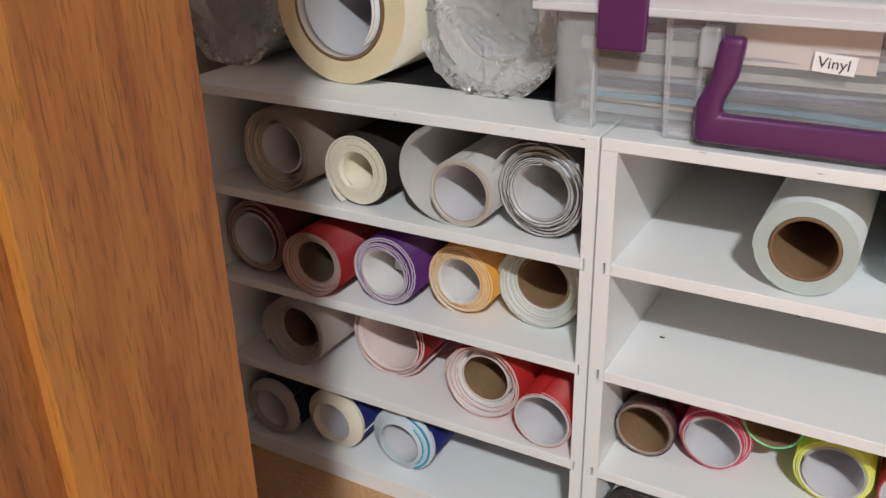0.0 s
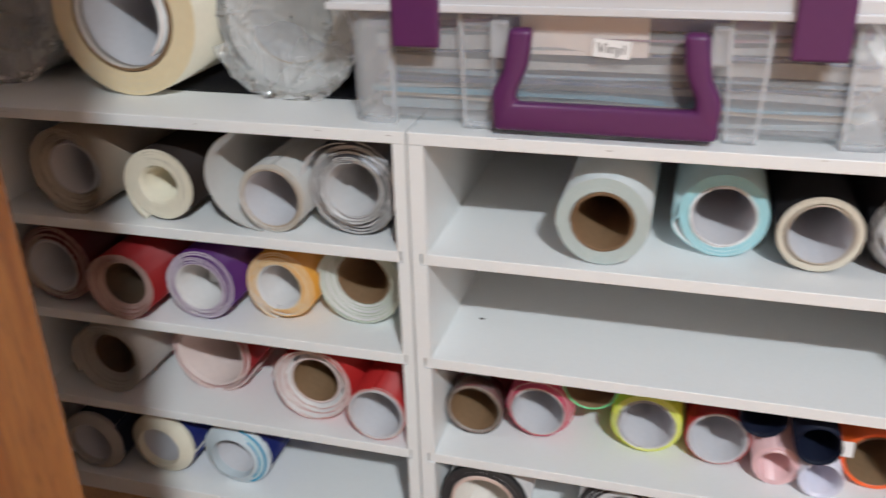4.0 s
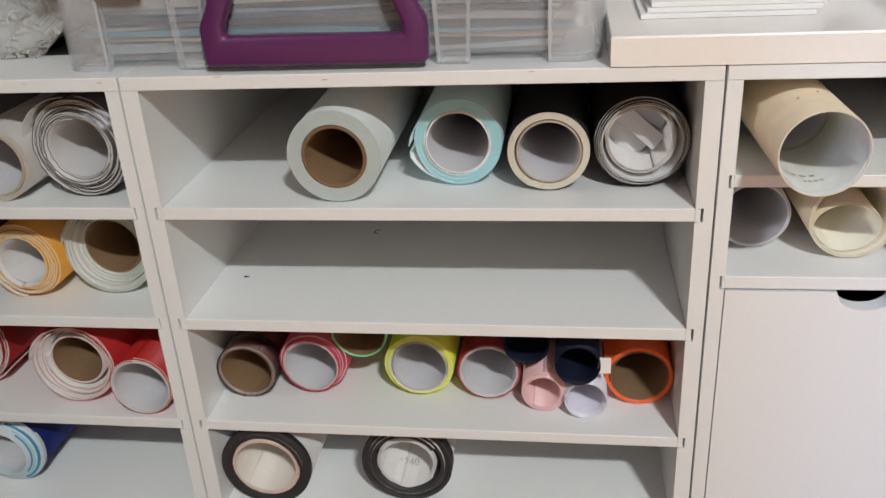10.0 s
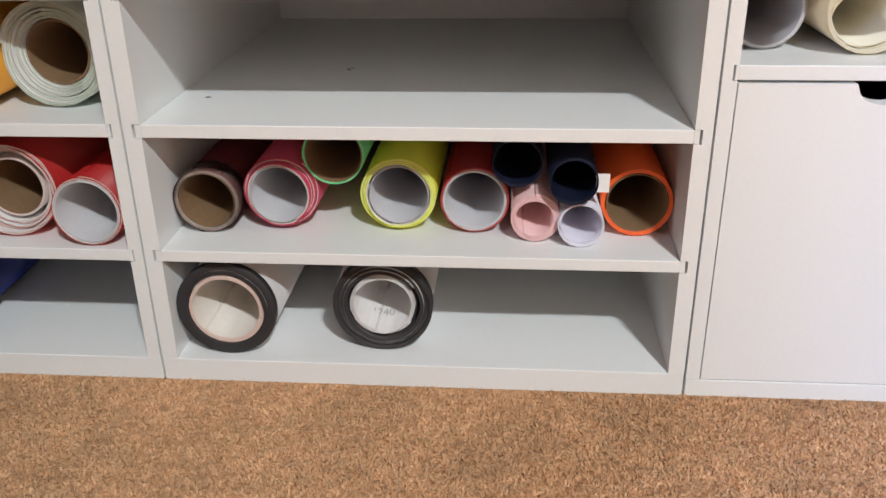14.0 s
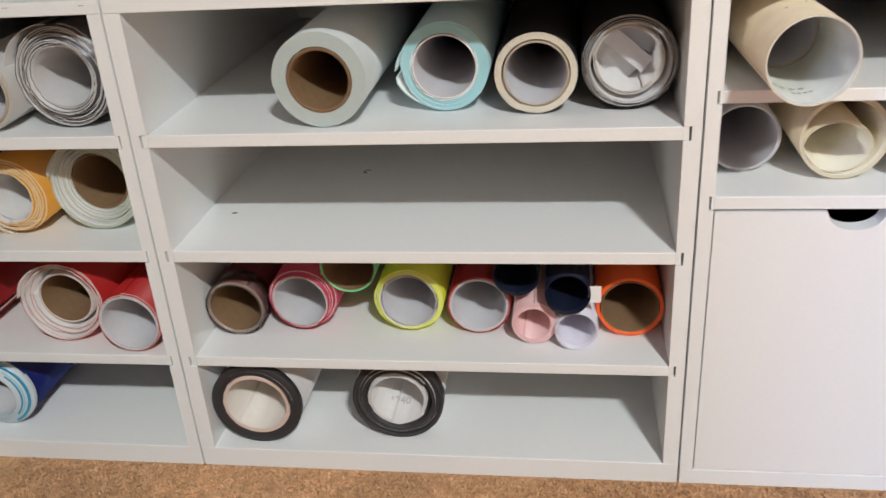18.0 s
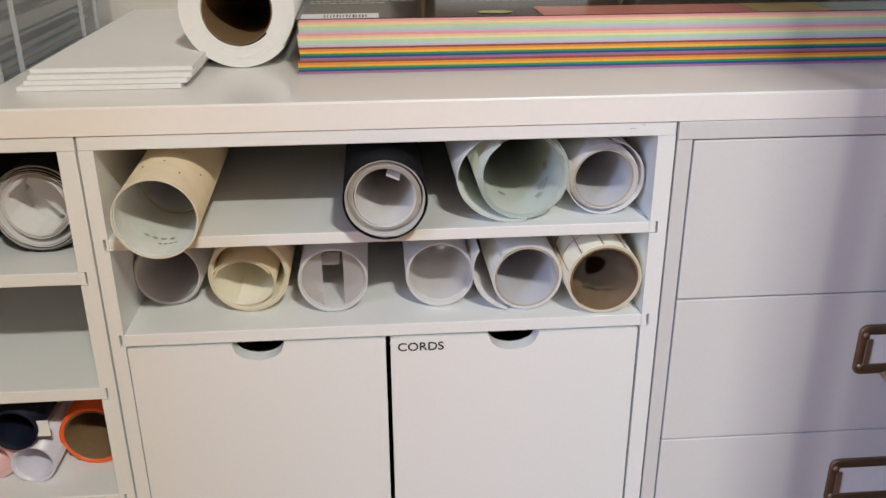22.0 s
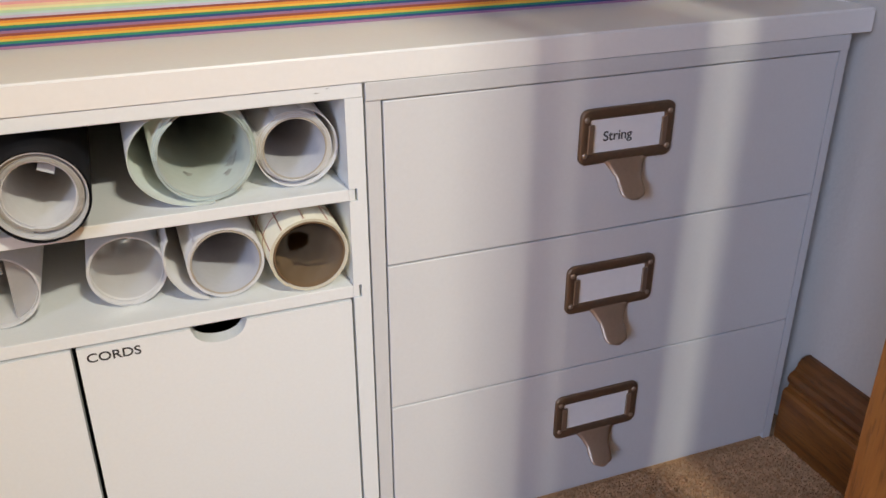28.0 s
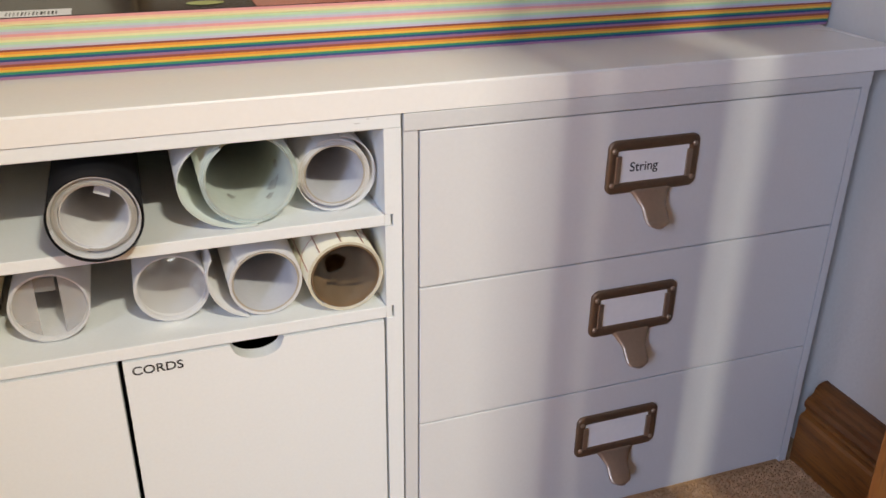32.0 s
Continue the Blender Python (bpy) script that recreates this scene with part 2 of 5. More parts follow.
def box(bm, x0, x1, y0, y1, z0, z1, bevel=0.0, index=0):
    r = bmesh.ops.create_cube(bm, size=1)
    vs = r["verts"]
    for v in vs:
        v.co = Vector(((x0 + x1) / 2 + v.co.x * (x1 - x0), (y0 + y1) / 2 + v.co.y * (y1 - y0), (z0 + z1) / 2 + v.co.z * (z1 - z0)))
    fs = {f for v in vs for f in v.link_faces}
    for f in fs:
        f.material_index = index
    if bevel:
        es = list({e for v in vs for e in v.link_edges})
        bmesh.ops.bevel(bm, geom=es, offset=bevel, segments=2, affect="EDGES", profile=0.5)
    return bm


def cells(xs, ys, zs, solid):
    """One closed mesh of the filled cells of a grid of planes."""
    bm, vs = bmesh.new(), {}

    def vert(i, j, k):
        if (i, j, k) not in vs:
            vs[i, j, k] = bm.verts.new((xs[i], ys[j], zs[k]))
        return vs[i, j, k]

    n = (len(xs) - 1, len(ys) - 1, len(zs) - 1)

    def full(i, j, k):
        return 0 <= i < n[0] and 0 <= j < n[1] and 0 <= k < n[2] and solid(i, j, k)

    for i in range(n[0]):
        for j in range(n[1]):
            for k in range(n[2]):
                if not full(i, j, k):
                    continue
                for d, q in (((-1, 0, 0), ((0, 0, 0), (0, 0, 1), (0, 1, 1), (0, 1, 0))), ((1, 0, 0), ((1, 0, 0), (1, 1, 0), (1, 1, 1), (1, 0, 1))), ((0, -1, 0), ((0, 0, 0), (1, 0, 0), (1, 0, 1), (0, 0, 1))), ((0, 1, 0), ((0, 1, 0), (0, 1, 1), (1, 1, 1), (1, 1, 0))), ((0, 0, -1), ((0, 0, 0), (0, 1, 0), (1, 1, 0), (1, 0, 0))), ((0, 0, 1), ((0, 0, 1), (1, 0, 1), (1, 1, 1), (0, 1, 1)))):
                    if not full(i + d[0], j + d[1], k + d[2]):
                        bm.faces.new([vert(i + a, j + b, k + c) for a, b, c in q])
    return bm


def boxes(*specs, bevel=0.0):
    bm = bmesh.new()
    for s in specs:
        box(bm, *s, bevel=bevel)
    return bm


def prism(points, y0, y1):
    """A polygon in x and z, drawn out along y."""
    bm = bmesh.new()
    a = [bm.verts.new((x, y0, z)) for x, z in points]
    b = [bm.verts.new((x, y1, z)) for x, z in points]
    bm.faces.new(a)
    bm.faces.new(b[::-1])
    for i in range(len(a)):
        j = (i + 1) % len(a)
        bm.faces.new((a[j], a[i], b[i], b[j]))
    bmesh.ops.recalc_face_normals(bm, faces=bm.faces)
    return bm


def text(name, body, size, material, parent, m, label="", weight=0.0):
    """Lettering as a thin mesh, left-aligned at the pose m."""
    cu = bpy.data.curves.new(name, "FONT")
    cu.body, cu.size, cu.extrude, cu.offset = body, size, 0.0001, weight * size
    tmp = bpy.data.objects.new(name, cu)
    scene.collection.objects.link(tmp)
    me = bpy.data.meshes.new_from_object(tmp.evaluated_get(bpy.context.evaluated_depsgraph_get()))
    bpy.data.objects.remove(tmp)
    me.materials.clear()
    me.materials.append(material)
    ob = new(name, me)
    ob.parent, ob.matrix_basis = parent, m
    if label:
        tagged(ob, label)
    return ob


# ---- the room and the closet ----
JAMB_L, JAMB_R, WALL_IN, WALL_OUT, DOOR_H = -0.105, 1.048, -0.290, -0.372, 2.05
XR, YB, XL, CEIL = 1.154, 0.379, -0.44, 2.40
YS, XW, XE = -3.40, -1.6, 2.6


def structure(name, bm, material, label):
    return tagged(part(name, bm, material), label, name.split("_")[0], kind="structure")


floor = structure("floor", boxes((XW - 0.1, XE + 0.1, YS - 0.1, YB + 0.1, -0.12, 0.0)), CARPET, "speckled tan and brown cut-pile carpet")
structure("ceiling", boxes((XW - 0.1, XE + 0.1, YS - 0.1, YB + 0.1, CEIL, CEIL + 0.1)), CEILING, "unseen cream ceiling toned for the light it bounces")
structure("wall_closet_back", boxes((XL - 0.1, XR + 0.1, YB, YB + 0.1, 0, CEIL)), WALL, "white painted wall behind the shelving")
structure("wall_closet_right", boxes((XR, XR + 0.1, WALL_IN, YB, 0, CEIL)), WALL, "white painted side wall of the closet")
structure("wall_closet_left", boxes((XL - 0.1, XL, WALL_IN, YB, 0, CEIL)), WALL, "white painted side wall of the closet")
structure("wall_doorway", boxes((XW, JAMB_L - 0.02, WALL_OUT + 0.004, WALL_IN - 0.004, 0, CEIL), (JAMB_R + 0.02, XE, WALL_OUT + 0.004, WALL_IN - 0.004, 0, CEIL), (JAMB_L - 0.02, JAMB_R + 0.02, WALL_OUT + 0.004, WALL_IN - 0.004, DOOR_H + 0.02, CEIL)), ROOM, "beige wall round the closet doorway, toned for bounced light")
structure("wall_west", boxes((XW - 0.1, XW, YS, -2.6, 0, CEIL), (XW - 0.1, XW, -1.8, WALL_OUT, 0, CEIL), (XW - 0.1, XW, -2.6, -1.8, 0, 0.9), (XW - 0.1, XW, -2.6, -1.8, 2.0, CEIL)), ROOM, "unseen beige room wall with an opening added for the fill light")
# unseen window, added to give the bluish fill lamp an opening
win = thing("unseen_window", (XW - 0.05, -2.2, 0.9), "unseen white framed window added round the fill light", "window", kind="structure")
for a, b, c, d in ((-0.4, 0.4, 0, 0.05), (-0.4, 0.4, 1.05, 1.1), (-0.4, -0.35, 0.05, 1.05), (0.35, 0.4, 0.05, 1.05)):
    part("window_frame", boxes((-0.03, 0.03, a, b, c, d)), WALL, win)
structure("wall_east", boxes((XE, XE + 0.1, YS, WALL_OUT, 0, CEIL)), ROOM, "unseen beige room wall toned for the light it bounces")
structure("wall_south", boxes((XW, XE, YS - 0.1, YS, 0, CEIL)), ROOM, "unseen beige room wall toned for the light it bounces")

# a folded door leaf on each side of the closet opening, seen on its flat side


def door_leaf(name, x0, x1, face, y0, y1, label):
    d = thing(name, (0, 0, 0), label, "door", kind="structure")
    w, z0, z1 = 0.0735, 0.012, 2.02
    part("stile", boxes((x0, x1, y1 - w, y1, z0, z1), bevel=0.0003), OAK, d)
    part("stile", boxes((x0, x1, y0, y0 + w, z0, z1), bevel=0.002), OAK, d)
    part("rail", boxes((x0 + 0.0004, x1 - 0.0004, y0 + w, y1 - w, z0, 0.2), bevel=0.001), OAK, d)
    part("rail", boxes((x0 + 0.0004, x1 - 0.0004, y0 + w, y1 - w, z1 - 0.12, z1), bevel=0.001), OAK, d)
    part("bead", boxes((x0 + 0.0003, x1 - 0.0003, y1 - w - 0.0125, y1 - w, 0.2, z1 - 0.12), bevel=0.0002), OAK_LIT, d)
    part("panel", boxes((x0 + 0.007, x1 - 0.007, y0 + w, y1 - w, 0.2, z1 - 0.12)), OAK_SHADED, d)
    return d


door_leaf("door_1", -0.088, -0.053, 1, -0.63, -0.295, "varnished oak folding door leaf standing open")
# the leaf at the other side is slanted so that thin gaps beside it let slivers of lamp light through
leaf = door_leaf("door_2", 0.0, 0.035, -1, -0.354, 0.0, "varnished oak folding door leaf folded back beside the drawers")
leaf.matrix_basis = pose(0.893, -0.276, 0, 0, 0, 6.8)
# unseen post, added to narrow the gaps into bands of lamp light
tagged(part("light_slit_post", boxes((0.945, 1.028, -0.372, -0.276, 0.006, 2.03), bevel=0.002), OAK), "unseen oak post added to leave slits for lamp light", "post", kind="structure")

# oak jambs of the doorway, with a stop and casing on the room side
for nm, s, xj in (("door_jamb_left", -1, JAMB_L), ("door_jamb_right", 1, JAMB_R)):
    bm = bmesh.new()
    a, b = sorted((xj, xj + s * 0.02))
    box(bm, a, b, WALL_OUT, WALL_IN, 0, DOOR_H, 0.0015)
    tagged(part(nm, bm, OAK), "varnished oak door jamb", "jamb", kind="structure")
    bm = bmesh.new()
    a, b = sorted((xj + s * 0.006, xj + s * 0.076))
    box(bm, a, b, WALL_OUT - 0.018, WALL_OUT, 0, DOOR_H + 0.07, 0.004)
    tagged(part(nm.replace("jamb", "casing"), bm, OAK), "varnished oak door casing", "casing", kind="structure")
tagged(part("door_head", boxes((JAMB_L, JAMB_R, WALL_OUT, WALL_IN, DOOR_H, DOOR_H + 0.02)), OAK), "varnished oak door head", "jamb", kind="structure")

# skirting board on the closet's side wall
prof = [(0, 0), (-0.0240, 0), (-0.0240, 0.049), (-0.0225, 0.052), (-0.0185, 0.0535), (-0.0180, 0.057), (-0.0205, 0.060), (-0.0215, 0.064), (-0.0195, 0.068), (-0.0150, 0.0705), (-0.0130, 0.0735), (-0.0125, 0.077), (-0.0095, 0.081), (-0.0040, 0.083), (0, 0.083)]
bm = prism([(XR + x, z) for x, z in prof], WALL_IN, -0.0)
tagged(part("skirting_board", bm, OAK_LONG), "brown oak skirting board with a moulded top", "skirting", kind="structure")

ceil_lamp = thing("ceiling_lamp", (LAMP[0], LAMP[1], CEIL), "oblong white ceiling lamp fitting", "lamp")
part("base", boxes((-0.18, 0.18, -0.08, 0.08, -0.05, 0.0), bevel=0.006), WALL, ceil_lamp)

# ---- shelving units ----
UW, SIDE, PT = 0.3735, 0.0115, 0.009
UH, UD = 0.371, 0.372


def unit_shell(name, x0, shelves, label, bottom=0.018, sides=(SIDE, SIDE)):
    """An open cube: two sides slotted for the shelves, top, bottom, back."""
    u = thing(name, (x0, 0, 0), label, "shelf unit", "white cube units along the wall")
    sl, sr = sides
    for wide, o, s in ((sl, 0, 1), (sr, UW, -1)):
        xs = sorted((o, o + s * 0.0060, o + s * wide))
        zs = [bottom] + [z for sh in shelves for z in (sh[0] - 0.0003, sh[1] + 0.0003)] + [UH - PT]
        inner = 1 if s > 0 else 0
        bm = cells(xs, [0, 0.012, UD], zs, lambda i, j, k: not (i == inner and j == 0 and k % 2 == 1))
        part("side_panel", bm, WHITE, u)
    part("top_panel", boxes((0, UW, 0, UD, UH - PT, UH), bevel=0.0007), WHITE, u)
    part("bottom_panel", boxes((0, UW, 0, UD, 0, bottom), bevel=0.0006), WHITE, u)
    part("back_panel", boxes((0.001, UW - 0.001, UD, UD + 0.004, 0.004, UH - 0.002)), WHITE, u)
    for z0, z1 in shelves:
        bm = bmesh.new()
        box(bm, sl, UW - sr, 0.0005, UD, z0, z1, 0.0006)
        box(bm, 0.0075, sl, 0.0005, 0.010, z0, z1, 0.0003)
        box(bm, UW - sr, UW - 0.0075, 0.0005, 0.010, z0, z1, 0.0003)
        part("shelf", bm, WHITE, u)
    return u


ZA, ZB, ZC, ZD = 0.281, 0.194, 0.1045, 0.018
ROWS3 = [(0.096, ZC), (0.185, ZB), (0.272, ZA)]
unit1 = unit_shell("shelf_unit", -0.375 + 0.0007, ROWS3, "white laminate cube with three shelves full of vinyl rolls", sides=(SIDE, 0.0094))
unit2 = unit_shell("shelf_unit", 0.0007, ROWS3, "white laminate cube with three shelves, one of them empty", sides=(SIDE, 0.0110))
Z3A, Z3B = 0.303, 0.234
unit3 = unit_shell("shelf_unit", 0.3757, [(0.225, Z3B), (0.295, Z3A)], "white laminate cube with two shelves above two doors", bottom=0.0135, sides=(0.0092, SIDE))

# small scuffs on the front edges of the top panels
SCUFF = mat("scuff", (0.33, 0.31, 0.29), 0.7, scale=300, vary=0.2)
rng = random.Random(77)
for u, xs in ((unit1, (0.05, 0.215, 0.31, 0.362)), (unit2, (0.066, 0.135, 0.262)), (unit3, (0.345, 0.352))):
    for x in xs:
        bm = bmesh.new()
        bmesh.ops.create_circle(bm, cap_ends=True, segments=10, radius=1, matrix=Matrix.Translation((x, -0.0002, UH - 0.0006 - rng.uniform(0, 0.004))) @ Matrix.Rotation(radians(90), 4, "X") @ Matrix.Diagonal((rng.uniform(0.0010, 0.0034), rng.uniform(0.00015, 0.0003), 1, 1)))
        part("scuff", bm, SCUFF, u)
HOLE = mat("hole_shade", (0.10, 0.095, 0.09), 0.8, scale=300, vary=0.2)
# a peg hole, a flat disc with its shade as colour, and a curved mark on the empty shelf
bm = bmesh.new()
bmesh.ops.create_circle(bm, cap_ends=True, segments=16, radius=1, matrix=Matrix.Translation((0.0350, 0.067, ZB + 0.0003)) @ Matrix.Diagonal((0.0024, 0.0015, 1, 1)))
part("peg_hole", bm, HOLE, unit2)
bm, prev = bmesh.new(), None
for k in range(13):
    a = radians(40 + 250 * k / 12)
    p = [bm.verts.new((0.1230 + r * math.cos(a), 0.1525 + 1.25 * r * math.sin(a), ZB + 0.0003)) for r in (0.0022, 0.0033)]
    if prev:
        bm.faces.new((prev[0], prev[1], p[1], p[0]))
    prev = p
part("curved_mark", bm, INK, unit2, "small dark curved mark")


def cubby_door(x0, x1, z0, z1, cx, label):
    """A flat door with a half-round finger pull cut from its top edge."""
    d = thing("cabinet_door", (x0, 0, 0), label, "door", "doors of the cube")
    pts = [(0, z0), (x1 - x0, z0), (x1 - x0, z1)]
    r, dep = 0.0168, 0.0125
    for k in range(17):
        a = math.pi * k / 16
        pts.append((cx - x0 + r * math.cos(a) * (1 if 0 < k < 16 else 1.06), z1 - dep * math.sin(a) ** 0.8))
    pts.append((0, z1))
    bm = prism(pts, 0.0, 0.012)
    part("panel", bm, WHITE, d)
    # unseen tray in near black: the cavity's shade is put into its colour
    part("tray", boxes((0.006, x1 - x0 - 0.006, 0.014, 0.34, z0 + 0.002, z0 + 0.010), (0.006, 0.014, 0.014, 0.34, z0 + 0.01, z0 + 0.16), (x1 - x0 - 0.014, x1 - x0 - 0.006, 0.014, 0.34, z0 + 0.01, z0 + 0.16)), CAVITY_SHADE, d)
    return d


cubby_door(0.3858, 0.5592, 0.0145, 0.2232, 0.4725, "white cabinet door with a half-round finger pull")
door_b = cubby_door(0.5625, 0.7358, 0.0145, 0.2232, 0.648, "white cabinet door lettered CORDS with a finger pull")
text("lettering", "CORDS", 0.0088, INK, door_b, pose(0.5672 - 0.5625, -0.0003, 0.2132, 90, 0, 0) @ Matrix.Diagonal((1.1, 1.0, 1.0, 1.0)), "black printed letters", 0.010)

# ---- drawer cabinet ----
cab = thing("drawer_cabinet", (0.7507, 0, 0), "white three-drawer cabinet beside the wall", "cabinet", "white cube units along the wall")
CW = 0.3745
CS, CT = 0.0098, 0.0118
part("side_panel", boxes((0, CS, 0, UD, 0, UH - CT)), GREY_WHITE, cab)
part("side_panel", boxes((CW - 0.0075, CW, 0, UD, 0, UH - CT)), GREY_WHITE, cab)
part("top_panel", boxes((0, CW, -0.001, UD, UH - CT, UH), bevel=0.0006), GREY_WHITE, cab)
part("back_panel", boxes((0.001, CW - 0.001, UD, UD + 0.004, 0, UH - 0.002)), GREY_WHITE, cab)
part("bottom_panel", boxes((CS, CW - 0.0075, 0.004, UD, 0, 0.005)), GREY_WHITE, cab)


def holder(parent, x0, x1, z0, z1, word=""):
    """Card holder with a rolled frame, four screws, a card and a curved pull tab."""
    w, hh, b = x1 - x0, z1 - z0, 0.0080
    cx = (x0 + x1) / 2
    before = set(parent.children)
    h = parent
    bm = bmesh.new()
    n, r = 6, 0.006

    def ring(hw, hz, rad, y):
        out = []
        for qx, qz, a0 in ((1, 1, 0), (-1, 1, 90), (-1, -1, 180), (1, -1, 270)):
            for k in range(n + 1):
                a = radians(a0 + 90 * k / n)
                out.append(bm.verts.new((qx * (hw - rad) + rad * math.cos(a), y, qz * (hz - rad) + rad * math.sin(a))))
        return out

    rings = [ring(w / 2, hh / 2, r, 0.0), ring(w / 2, hh / 2, r, -0.0018), ring(w / 2 - 0.001, hh / 2 - 0.001, r, -0.0026), ring(w / 2 - b + 0.001, hh / 2 - b + 0.001, 0.0015, -0.0026), ring(w / 2 - b, hh / 2 - b, 0.001, -0.0012), ring(w / 2 - b, hh / 2 - b, 0.001, 0.0)]
    for a, c in zip(rings, rings[1:]):
        for i in range(len(a)):
            j = (i + 1) % len(a)
            bm.faces.new((a[i], a[j], c[j], c[i]))
    bmesh.ops.recalc_face_normals(bm, faces=bm.faces)
    part("card_frame", bm, BRONZE, h, "dark bronze card frame", True)
    for sx in (-1, 1):
        for sz in (-1, 1):
            bm = bmesh.new()
            bmesh.ops.create_uvsphere(bm, u_segments=10, v_segments=6, radius=0.0021, matrix=Matrix.Translation((sx * (w / 2 - 0.0042), -0.0026, sz * (hh / 2 - 0.0072))) @ Matrix.Diagonal((1, 0.5, 1, 1)))
            part("screw", bm, NICKEL, h, "", True)
        part("side_clip", boxes((sx * (w / 2 - b) - 0.0022, sx * (w / 2 - b) + 0.0022, -0.0034, -0.0014, -hh / 2 + 0.008, hh / 2 - 0.011), bevel=0.0006), CLIP, h, "bent metal side clip")
    part("card", boxes((-w / 2 + b - 0.001, w / 2 - b + 0.001, -0.0010, -0.0005, -hh / 2 + b - 0.001, hh / 2 - b + 0.001)), PAPER, h, "white paper card")
    if word:
        text("lettering", word, 0.0100, INK, h, pose(-0.0190, -0.0012, -0.0040, 90, 0, 0), "black printed word", 0.005)
    # pull tab: wide at the frame, a narrow neck, a round lip curving outwards
    bm = bmesh.new()
    rows = []
    for k in range(15):
        u = k / 14
        z = -hh / 2 + 0.002 - 0.0250 * u
        y = -0.002 - 0.018 * (u ** 1.3)
        hw = 0.0195 - 0.0097 * min(1, u / 0.5) ** 0.65
        if u > 0.70:
            hw = 0.0098 * math.sqrt(max(0.12, 1 - ((u - 0.70) / 0.31) ** 4))
        rows.append([bm.verts.new((hw * (q / 4 - 1), y - 0.0012 * (1 - (q / 4 - 1) ** 2), z)) for q in range(9)])
    for a, c in zip(rows, rows[1:]):
        for q in range(8):
            bm.faces.new((a[q], a[q + 1], c[q + 1], c[q]))
    bmesh.ops.recalc_face_normals(bm, faces=bm.faces)
    ext = bmesh.ops.extrude_face_region(bm, geom=bm.faces[:])
    for v in ext["geom"]:
        if isinstance(v, bmesh.types.BMVert):
            v.co.y += 0.0013
    bmesh.ops.recalc_face_normals(bm, faces=bm.faces)
    part("pull_tab", bm, NICKEL, h, "curved brushed metal pull tab", True)
    for o in set(parent.children) - before:
        o.matrix_basis = Matrix.Translation((cx, -0.0006, (z0 + z1) / 2)) @ o.matrix_basis


for z0, z1, hx, hz, word in ((0.2448, 0.3582, 0.9005, 0.2975, "String"), (0.1285, 0.2436, 0.8985, 0.1785, ""), (0.0065, 0.1273, 0.8965, 0.0625, "")):
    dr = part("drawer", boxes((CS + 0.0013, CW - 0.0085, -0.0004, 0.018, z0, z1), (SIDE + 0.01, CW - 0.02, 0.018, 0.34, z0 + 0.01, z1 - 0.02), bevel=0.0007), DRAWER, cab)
    holder(dr, hx - 0.7507, hx - 0.7507 + 0.0748, hz, hz + 0.0400, word)

# ---- worktop slab over the two right-hand units ----
ZS = 0.3890
slab = thing("worktop", (0.0, 0, 0.0), "long white laminate worktop laid over the cubes", "worktop")
part("board", boxes((0.3085, 1.1430, 0.0, 0.377, UH + 0.0004, ZS), bevel=0.0010), SLAB, slab)
part("edge_band", boxes((0.3085, 1.1430, -0.0012, 0.0, UH + 0.0004, ZS - 0.0009), bevel=0.0003), SLAB, slab, "white edge strip along the front")

# ---- rolls ----


def tint(name, c, rough=0.35, **k):
    return mat(name, c, rough, scale=180, vary=0.05, coarse=18, **k)


def spiral(r0, r1, turns, thick, length, lean=0.0, step=0.0, seg=52, start=0.0, squash=1.0, flare=0.0, rng=None, line=0.6, kink=None):
    """A sheet wound from r0 to r1, drawn out along y from 0; outer face, inner face and edges take materials 0, 1, 2."""
    bm = bmesh.new()
    n = int(seg * turns)
    loose = min(1.0, step / 0.0015)
    ph = [rng.uniform(0, 6.28) for _ in range(4)]
    kinks = [rng.uniform(-1, 1) for _ in range(int(turns * 3) + 3)]
    gaps = [1 + 0.65 * loose * rng.uniform(-1, 1) for _ in range(int(turns) + 2)]
    ends = list(itertools.accumulate(gaps, initial=0.0))

    def wound(v):
        return ends[int(v)] + gaps[int(v)] * (v - int(v))

    whole, rows = wound(turns), []
    for i in range(n + 1):
        u = i / n
        v = turns * u
        a = start + 2 * math.pi * v
        r = r0 + (r1 - thick - r0) * wound(v) / whole
        r *= 1 + loose * u * (0.016 * math.sin(2 * a + ph[0] + 0.5 * v) + 0.010 * math.sin(3 * a + ph[1] - 0.6 * v) - 0.012)
        if kink and u > 1 - 1.0 / turns:
            off = (a - kink[0] + math.pi) % (2 * math.pi) - math.pi
            r += kink[1] * max(0, 1 - abs(off) / kink[2])
        r += flare * max(0, (u - 1 + 0.45 / turns) * turns / 0.45) ** 2
        k, w = int(v * 3), v * 3 - int(v * 3)
        w = w * w * (3 - 2 * w)
        y = lean * u + step * (kinks[k] * (1 - w) + kinks[k + 1] * w) + 0.22 * step * rng.uniform(-1, 1)
        th = min(thick, 0.9 * (r1 - r0) / whole * gaps[int(v)])
        c, s = math.cos(a), math.sin(a) * squash
        rows.append([bm.verts.new((rr * c, yy, rr * s)) for rr, yy in ((r, y), (r + line * th, y + 0.06 * step), (r + th, y), (r + th, length), (r, length))])
    for p, q in zip(rows, rows[1:]):
        for k, m in ((0, 2), (1, 0), (2, 0), (3, 2), (4, 1)):
            f = bm.faces.new((p[k], q[k], q[(k + 1) % 5], p[(k + 1) % 5]))
            f.material_index, f.smooth = m, k in (2, 4)
    for e, m in ((rows[0], 2), (rows[-1], 2)):
        bm.faces.new(e).material_index = m
    bmesh.ops.recalc_face_normals(bm, faces=bm.faces)
    return bm


